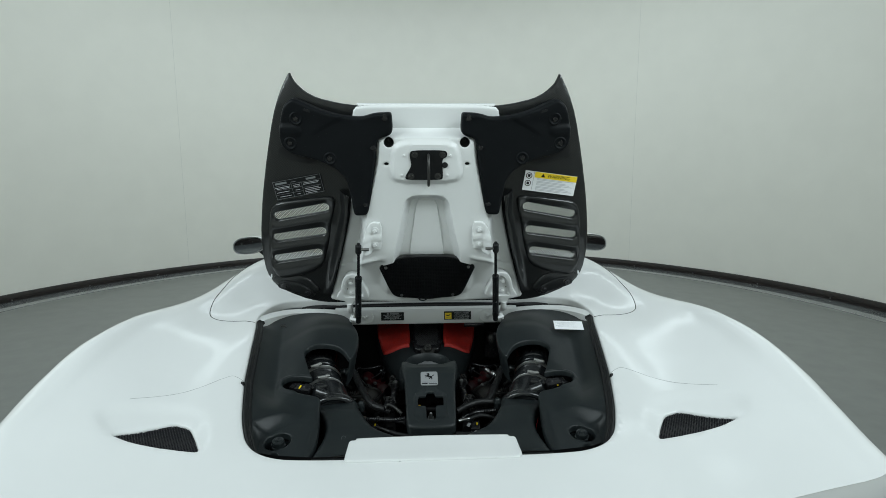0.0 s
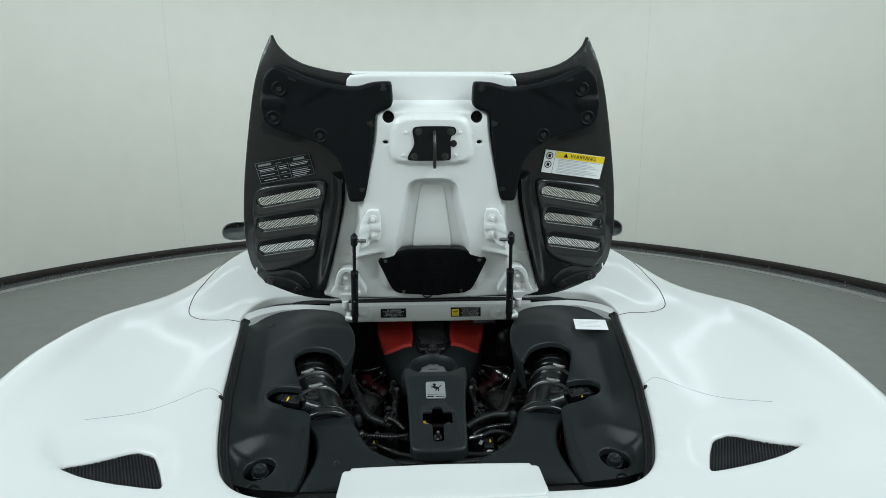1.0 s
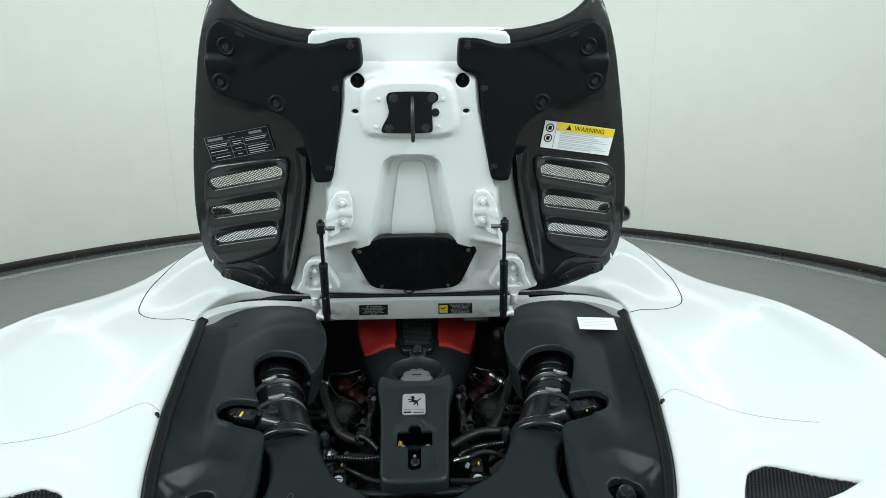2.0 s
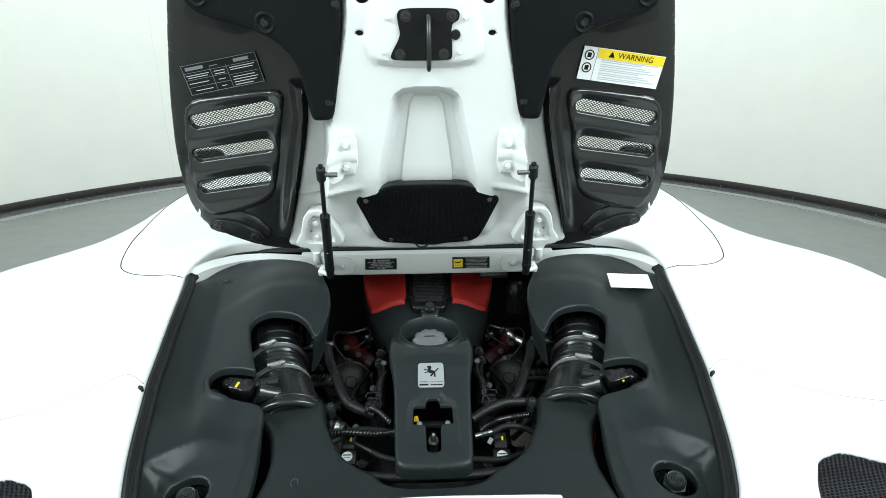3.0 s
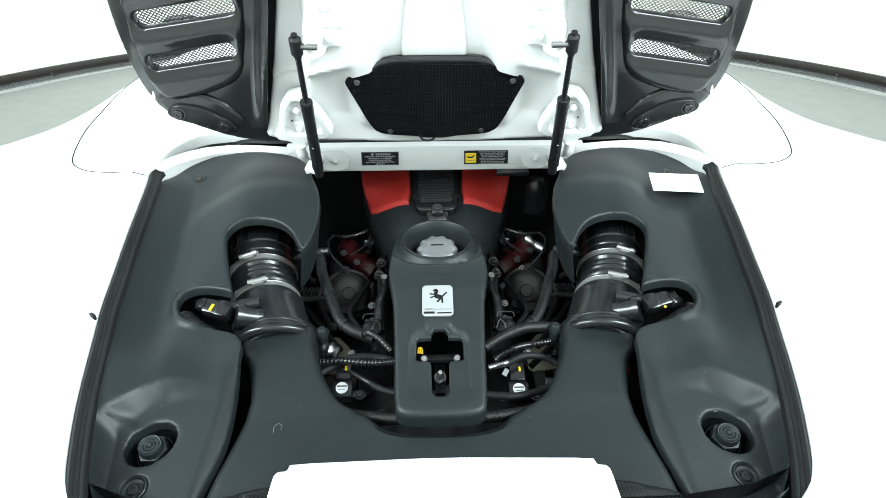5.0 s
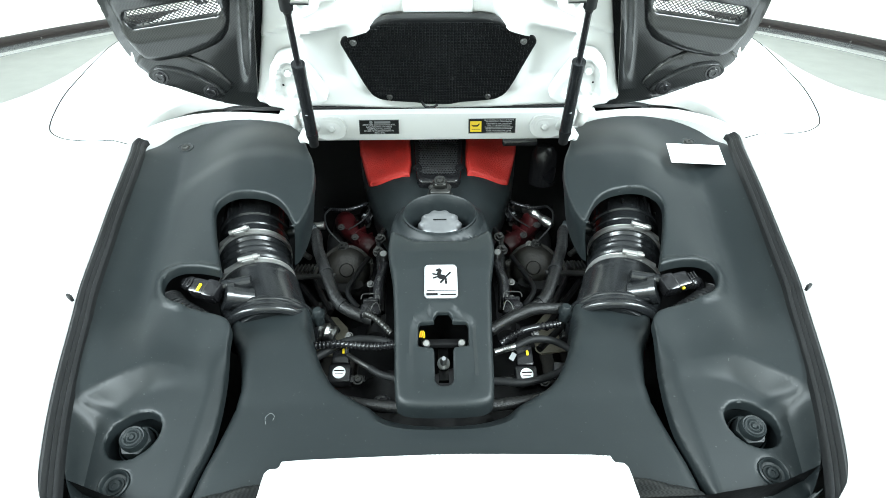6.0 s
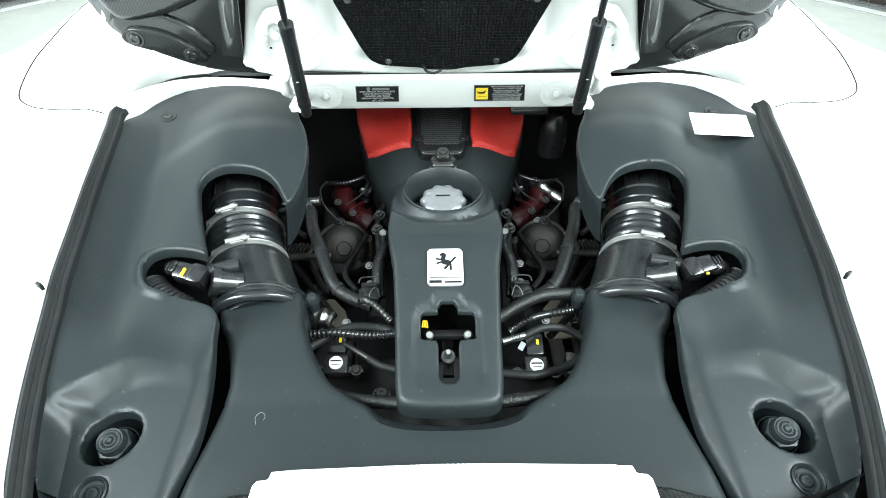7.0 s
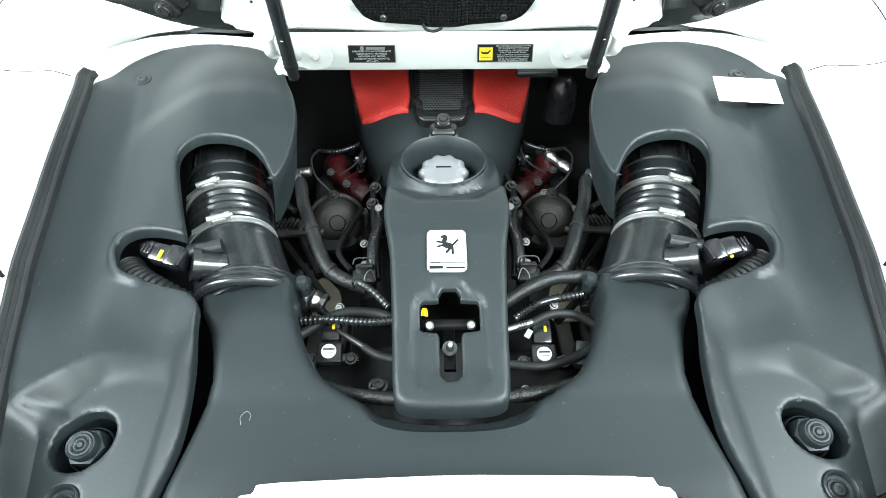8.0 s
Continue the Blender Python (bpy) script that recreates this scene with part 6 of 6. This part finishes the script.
# ---- engine clutter in the dark of the bay ----
for sx in (-1, 1):
    m = frame_of((sx * 0.198, 0.495, 0.762), (-sx * 0.15, -0.75, 0.6), (1, 0, 0))
    pump = part("cam_cover_cap", lathe([(0, 0.016), (0.013, 0.016), (0.015, 0.012), (0.030, 0.011), (0.040, 0.006), (0.047, -0.003), (0.050, -0.012), (0.056, -0.014), (0.056, -0.03)], 32, m), ALU, car, "round cast aluminium cap, colour darkened for the bay's shade")
    for t in (0.4, 1.7, 2.9, 4.2, 5.4):
        placed(zinc_me, "bolt", pump, m @ pose(0.0525 * math.cos(t), 0.0525 * math.sin(t), -0.013) @ Matrix.Scale(0.6, 4))
    part("cam_cover", sheet(chaikin([(sx * 0.12, 0.46), (sx * 0.25, 0.46), (sx * 0.27, 0.62), (sx * 0.25, 0.78), (sx * 0.14, 0.78)] if sx > 0 else [(sx * 0.14, 0.78), (sx * 0.25, 0.78), (sx * 0.27, 0.62), (sx * 0.25, 0.46), (sx * 0.12, 0.46)], 2), lambda x, y: 0.735 + 0.08 * (y - 0.46) + 0.012 * np.sin(y * 90) * (np.abs(x) > 0.19), step=0.012, roll=0.02, skirt=0.08), DARK, car, "dark cam cover")
    part("coil_pack", merge(block(0.036, 0.10, 0.02, 0.008, Matrix.Translation((sx * 0.205, 0.60, 0.742)) @ pose(0, 0, 0, 20, 0, sx * 8)), lathe([(0, 0.02), (0.012, 0.02), (0.016, 0.012), (0.018, -0.01)], 14, Matrix.Translation((sx * 0.195, 0.575, 0.748))), lathe([(0, 0.02), (0.010, 0.02), (0.014, 0.012), (0.016, -0.01)], 14, Matrix.Translation((sx * 0.21, 0.63, 0.756)))), REDENG, car, "red engine casting, colour darkened for the bay's shade")
    part("fuel_pipe", tube([(sx * 0.105, 0.27, 0.84), (sx * 0.108, 0.32, 0.86), (sx * 0.104, 0.38, 0.85), (sx * 0.108, 0.45, 0.83)], 0.010, segs=12), GLOSS, car, "short black pipe beside the cover")
    cn = part("wire_connector", merge(block(0.034, 0.026, 0.020, 0.003, Matrix.Translation((sx * 0.118, 0.262, 0.848))), block(0.026, 0.008, 0.026, 0.002, Matrix.Translation((sx * 0.118, 0.276, 0.852)))), GLOSS, car, "black wire connector")
    part("connector_clip", tube([(sx * 0.103, 0.276, 0.866), (sx * 0.107, 0.284, 0.870), (sx * 0.130, 0.284, 0.870), (sx * 0.134, 0.276, 0.866)], 0.0013, segs=6), DARKSTEEL, cn, "steel spring clip")
    part("steel_flex_hose", tube([(sx * 0.125, 0.248, 0.856), (sx * 0.118, 0.236, 0.868), (sx * 0.100, 0.222, 0.866), (sx * 0.080, 0.205, 0.855)], lambda s: 0.0052 + 0.0006 * math.sin(s * 90), n=14, segs=12), DARKSTEEL, car, "braided steel flexible hose")
    part("cover_bolt", lathe([(0, 0.010), (0.006, 0.010), (0.009, 0.006), (0.010, -0.01)], 12, Matrix.Translation((sx * 0.106, 0.405, 0.862)) @ pose(0, 0, 0, 25, 0, 0)), STEEL, car, "steel bolt beside the centre cover")
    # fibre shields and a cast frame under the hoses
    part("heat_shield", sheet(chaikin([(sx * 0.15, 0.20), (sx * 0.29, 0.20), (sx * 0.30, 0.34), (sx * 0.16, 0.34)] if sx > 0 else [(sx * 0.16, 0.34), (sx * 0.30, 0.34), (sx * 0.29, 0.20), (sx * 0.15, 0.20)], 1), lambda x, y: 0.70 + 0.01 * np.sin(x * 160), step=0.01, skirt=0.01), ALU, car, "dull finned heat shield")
    for k in range(3):
        part("frame_rod", tube([(sx * (0.16 + 0.02 * k), 0.22 + 0.05 * k, 0.80), (sx * 0.27, 0.34 + 0.06 * k, 0.80)], 0.006, n=2, segs=8), DARK, car, "black steel rod")
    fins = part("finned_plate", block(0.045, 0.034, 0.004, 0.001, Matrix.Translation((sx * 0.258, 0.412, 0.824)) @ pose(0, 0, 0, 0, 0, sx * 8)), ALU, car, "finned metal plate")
    for k in range(6):
        part("fin", block(0.002, 0.022, 0.010, 0.0006, Matrix.Translation((sx * (0.240 + 0.007 * k), 0.412, 0.829)) @ pose(0, 0, 0, 0, 0, sx * 8)), STEEL, fins)
    part("rail_tube", tube([(sx * 0.13, 0.60, 0.72), (sx * 0.13, 0.45, 0.74), (sx * 0.12, 0.30, 0.75)], 0.018, segs=14), DARK, car, "dark pipe on the engine")
part("foil_sleeve", tube([(0.205, 0.680, 0.800), (0.215, 0.660, 0.806), (0.232, 0.634, 0.804), (0.255, 0.606, 0.798)], lambda s: 0.010 + 0.002 * math.sin(s * 17), n=6, segs=12), FOIL, car, "crumpled foil heat sleeve")
part("foil_sleeve", tube([(-0.222, 0.266, 0.800), (-0.20, 0.262, 0.806), (-0.181, 0.258, 0.800)], lambda s: 0.016 + 0.002 * math.sin(s * 23), n=6, segs=14), FOIL, car, "crumpled foil heat sleeve")
part("foil_sleeve", tube([(-0.277, 0.545, 0.84), (-0.243, 0.548, 0.842)], 0.009, n=3, segs=12), FOIL, car, "foil heat sleeve")
part("foil_sleeve", tube([(0.275, 0.50, 0.85), (0.30, 0.505, 0.852)], 0.009, n=3, segs=12), FOIL, car, "foil heat sleeve")
part("expansion_flask", lathe([(0, 0.05), (0.02, 0.048), (0.032, 0.03), (0.034, 0.0), (0.034, -0.05)], 20, Matrix.Translation((0.262, 0.80, 0.86))), GLOSS, car, "dark glass-like flask under the bar")
part("bar_clip", block(0.075, 0.02, 0.012, 0.003, Matrix.Translation((0.175, 0.662, 0.977))), GLOSS, car, "black clip under the cross member")
# hoses crossing to the duct
part("water_hose", tube([(0.075, 0.205, 0.858), (0.11, 0.225, 0.866), (0.150, 0.242, 0.868), (0.200, 0.250, 0.862)], 0.0092, segs=14), HOSE, car, "black textile-sleeved hose")
part("corrugated_sleeve", tube([(0.090, 0.192, 0.842), (0.13, 0.215, 0.848), (0.19, 0.232, 0.845)], lambda s: 0.0058 + 0.001 * math.sin(s * 120), n=20, segs=10), GLOSS, car, "thin corrugated cable sleeve")
part("pressure_hose", tube([(0.110, 0.180, 0.846), (0.14, 0.192, 0.850), (0.175, 0.196, 0.842), (0.205, 0.185, 0.83)], 0.0058, segs=12), RUBBER, car, "smooth black pressure hose")
part("steel_union", tube([(0.078, 0.170, 0.846), (0.112, 0.181, 0.847)], lambda s: 0.0052 + 0.0004 * math.sin(s * 60), n=20, segs=12), STEEL, car, "bright ribbed steel union")
# clear plastic tag, drawn as an opaque grey card
part("plastic_tag", block(0.008, 0.012, 0.0006, 0, Matrix.Translation((0.108, 0.174, 0.832)) @ pose(0, 0, 0, 30, 20, -25)), LABEL_GREY, car, "small clear plastic tag, drawn in plain grey")
part("corrugated_sleeve", tube([(-0.205, 0.190, 0.845), (-0.16, 0.190, 0.848), (-0.11, 0.186, 0.846), (-0.07, 0.186, 0.85)], lambda s: 0.0058 + 0.0009 * math.sin(s * 150), n=24, segs=10), GLOSS, car, "corrugated black cable sleeve")
part("water_hose", tube([(-0.20, 0.178, 0.83), (-0.15, 0.21, 0.835), (-0.10, 0.215, 0.83), (-0.07, 0.20, 0.83)], 0.0070, segs=12), RUBBER, car, "black rubber hose")
part("steel_union", tube([(-0.150, 0.190, 0.824), (-0.112, 0.162, 0.824)], lambda s: 0.0042 + 0.0003 * math.sin(s * 70), n=20, segs=12), DARKSTEEL, car, "bright ribbed steel union")
part("pressure_hose", tube([(-0.112, 0.162, 0.824), (-0.09, 0.147, 0.824), (-0.05, 0.138, 0.82)], 0.0055, segs=12), RUBBER, car, "smooth black pressure hose")
part("water_hose", tube([(0.07, 0.128, 0.83), (0.12, 0.122, 0.832), (0.17, 0.14, 0.83), (0.20, 0.16, 0.83)], 0.0060, segs=12), RUBBER, car, "black rubber hose")
part("gearbox_top", sheet(chaikin([(-0.20, 0.05), (0.20, 0.05), (0.20, 0.20), (-0.20, 0.20)], 2), lambda x, y: 0.785 + 0.01 * np.sin(x * 55), step=0.012, roll=0.02, skirt=0.08), DARK, car, "black gearbox casing")
for sx, x, y in ((-1, -0.160, 0.165), (1, 0.128, 0.155)):
    m = frame_of((x, y, 0.806), (0, -0.3, 1), (1, 0, 0))
    sen = part("pressure_sensor", merge(block(0.034, 0.030, 0.020, 0.003, m), block(0.026, 0.034, 0.018, 0.003, m @ pose(0, 0.032, 0.004))), GLOSS, car, "black pressure sensor with a round white sticker")
    part("round_sticker", lathe([(0, 0.0118), (0.0098, 0.0118), (0.0100, 0.010)], 20, m), LABEL_WHITE, sen, "round white sticker")
    part("sticker_bar", merge(block(0.016, 0.0022, 0.0003, 0, m @ pose(0, 0.0025, 0.0119)), block(0.012, 0.001, 0.0003, 0, m @ pose(0, -0.003, 0.0119))), LABEL_BLACK, sen, "plain dark bar")
    part("sensor_clip", block(0.004, 0.008, 0.004, 0.001, m @ pose(0.004, 0.034, 0.014)), YELLOW, sen, "yellow locking clip")
    part("sensor_lug", block(0.075, 0.012, 0.006, 0.002, m @ pose(0.002, -0.004, -0.006)), GLOSS, sen)
    for dx in (-0.026, 0.028):
        placed(zinc_me, "bolt", sen, m @ pose(dx, -0.006, -0.003) @ Matrix.Scale(0.65, 4))
pl = part("small_plug", block(0.020, 0.034, 0.022, 0.003, Matrix.Translation((0.178, 0.150, 0.815)) @ pose(0, 0, 0, 15, 0, -8)), GLOSS, car, "small black plug with violet wires")
placed(screw_me, "screw", bpy.data.objects["gearbox_top"], Matrix.Translation((-0.092, 0.118, 0.800)))
part("red_lead", tube([(0.302, 0.162, 0.86), (0.296, 0.145, 0.852), (0.286, 0.122, 0.84), (0.284, 0.11, 0.83)], 0.0013, segs=8), REDWIRE, car, "thin red lead beside the duct")
# more lines and brackets between the cover and the duct
for sx in (-1, 1):
    part("wire_loom", tube([(sx * 0.118, 0.545, 0.83), (sx * 0.124, 0.495, 0.835), (sx * 0.120, 0.442, 0.838), (sx * 0.112, 0.380, 0.842), (sx * 0.104, 0.335, 0.85)], lambda s: 0.0055 + 0.0006 * math.sin(s * 160), n=16, segs=10), HOSE, car, "corrugated black wire loom")
    for x, y, z in ((0.121, 0.495, 0.842), (0.121, 0.445, 0.845), (0.206, 0.531, 0.80), (0.222, 0.287, 0.80)):
        part("stud_nut", merge(lathe([(0, 0.012), (0.004, 0.012), (0.004, 0.004)], 10), lathe([(0.0, 0.006), (0.008, 0.006), (0.0085, 0.0)], 6), lathe([(0.0085, 0.001), (0.011, 0.0008), (0.011, -0.004)], 14)), DARKSTEEL, car, "dull zinc nut on a stud").matrix_local = Matrix.Translation((sx * x, y, z)) @ pose(0, 0, 0, 20, sx * 8, 0)
    part("support_bracket", plate(chaikin([(sx * p, q) for p, q in ((0.150, 0.40), (0.19, 0.385), (0.235, 0.40), (0.275, 0.43), (0.27, 0.445), (0.23, 0.425), (0.19, 0.41), (0.155, 0.425))][::sx], 1, 0.2), 0.785, 0.792, Matrix.Identity(4)), DARK, car, "black sheet steel bracket")
    part("drain_line", tube([(sx * 0.15, 0.33, 0.80), (sx * 0.175, 0.37, 0.805), (sx * 0.165, 0.43, 0.80), (sx * 0.15, 0.50, 0.79)], 0.005, segs=10), RUBBER, car, "thin black drain line")
    part("zip_tie", tube([(sx * 0.171, 0.283, 0.850), (sx * 0.166, 0.279, 0.849)], 0.0118, n=2, segs=14), RUBBER, car, "black cable tie")
# deeper layer: red castings, brackets, looms and studs
for sx in (-1, 1):
    man = part("inlet_casting", tube([(sx * 0.145, 0.565, 0.765), (sx * 0.175, 0.590, 0.772), (sx * 0.205, 0.625, 0.775), (sx * 0.225, 0.68, 0.775)], lambda t: 0.021 + 0.004 * math.sin(t * 9), n=8, segs=18), REDENG, car, "red ribbed inlet casting, darkened for the bay's shade")
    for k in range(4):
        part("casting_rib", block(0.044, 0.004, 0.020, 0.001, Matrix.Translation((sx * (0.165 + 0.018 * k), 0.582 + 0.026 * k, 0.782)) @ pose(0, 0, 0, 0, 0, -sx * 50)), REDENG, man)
    for x, y, z in ((0.186, 0.572, 0.796), (0.222, 0.612, 0.797), (0.165, 0.628, 0.792)):
        placed(zinc_me, "bolt", man, Matrix.Translation((sx * x, y, z)) @ pose(0, 0, 0, 25, 0, 0) @ Matrix.Scale(0.6, 4))
    part("upper_loom", tube([(sx * 0.150, 0.720, 0.815), (sx * 0.172, 0.672, 0.822), (sx * 0.208, 0.648, 0.822), (sx * 0.245, 0.660, 0.815), (sx * 0.270, 0.690, 0.80)], lambda t: 0.0045 + 0.0006 * math.sin(t * 170), n=20, segs=10), GLOSS, car, "corrugated cable loom over the engine")
    part("sensor_wire", tube([(sx * 0.165, 0.665, 0.822), (sx * 0.158, 0.630, 0.828), (sx * 0.172, 0.600, 0.820), (sx * 0.200, 0.585, 0.808)], 0.0016, segs=8), RUBBER, car, "thin black sensor wire")
    part("sensor_wire", tube([(sx * 0.245, 0.640, 0.83), (sx * 0.252, 0.600, 0.835), (sx * 0.240, 0.560, 0.825), (sx * 0.215, 0.545, 0.80)], 0.0022, segs=8), RUBBER, car, "thin black sensor wire")
    cl = part("coil_plug", merge(block(0.022, 0.030, 0.018, 0.003, Matrix.Translation((sx * 0.158, 0.640, 0.808)) @ pose(0, 0, 0, 20, 0, sx * 25)), block(0.014, 0.014, 0.022, 0.002, Matrix.Translation((sx * 0.166, 0.622, 0.812)) @ pose(0, 0, 0, 20, 0, sx * 25))), GLOSS, car, "black coil plug")
    part("plug_tab", block(0.010, 0.006, 0.003, 0.001, Matrix.Translation((sx * 0.166, 0.618, 0.824)) @ pose(0, 0, 0, 20, 0, sx * 25)), LABEL_GREY, cl)
    part("stay_bar", block(0.078, 0.009, 0.007, 0.0015, Matrix.Translation((sx * 0.238, 0.392, 0.826)) @ pose(0, 0, 0, 0, 0, -sx * 4)), DARKSTEEL, car, "plain steel stay bar under the hose")
    part("fibre_shield", plate(chaikin([(sx * p, q) for p, q in ((0.168, 0.262), (0.232, 0.270), (0.238, 0.345), (0.205, 0.372), (0.172, 0.330))][::sx], 1, 0.15), 0.742, 0.746, pose(0, 0, 0, 0, 0, 0)), SHIELD, car, "tan fibre heat shield")
    part("steel_fitting", tube([(sx * 0.274, 0.452, 0.842), (sx * 0.252, 0.436, 0.838)], lambda t: 0.0075 if t < 0.5 else 0.0055, n=4, segs=10), STEEL, car, "small steel pipe fitting")
    for k in range(2):
        part("ribbed_conduit", tube([(sx * (0.232 - 0.020 * k), 0.250, 0.790), (sx * (0.236 - 0.020 * k), 0.300, 0.796), (sx * (0.226 - 0.018 * k), 0.350, 0.788)], lambda t: 0.0105 + 0.001 * math.sin(t * 110), n=24, segs=12), HOSE, car, "ribbed black conduit")
    for x, y, z in ((0.122, 0.300, 0.842), (0.150, 0.222, 0.835), (0.182, 0.128, 0.812), (0.096, 0.100, 0.812), (0.128, 0.352, 0.838)):
        placed(zinc_me, "bolt", bpy.data.objects["gearbox_top"], Matrix.Translation((sx * x, y, z)) @ pose(0, 0, 0, 30, sx * 10, 0) @ Matrix.Scale(0.5, 4))
    part("side_spring_clip", tube([(sx * 0.098, 0.238, 0.872), (sx * 0.104, 0.250, 0.880), (sx * 0.112, 0.246, 0.876), (sx * 0.116, 0.232, 0.866)], 0.0009, segs=6), DARKSTEEL, car, "bent steel wire clip")
part("front_loom", tube([(-0.165, 0.096, 0.838), (-0.10, 0.074, 0.846), (0, 0.066, 0.848), (0.10, 0.074, 0.846), (0.165, 0.096, 0.838)], lambda t: 0.0085 + 0.0004 * math.sin(t * 260), n=24, segs=12), HOSE, car, "textile-wrapped loom behind the duct")
part("lint_fibre", tube([(-0.2235, 0.021, 0.8797), (-0.2262, 0.030, 0.8805), (-0.221, 0.036, 0.8812), (-0.2155, 0.032, 0.8808), (-0.216, 0.026, 0.8802)], 0.00026, n=8, segs=5), LABEL_GREY, duct, "pale lint fibre on the duct")
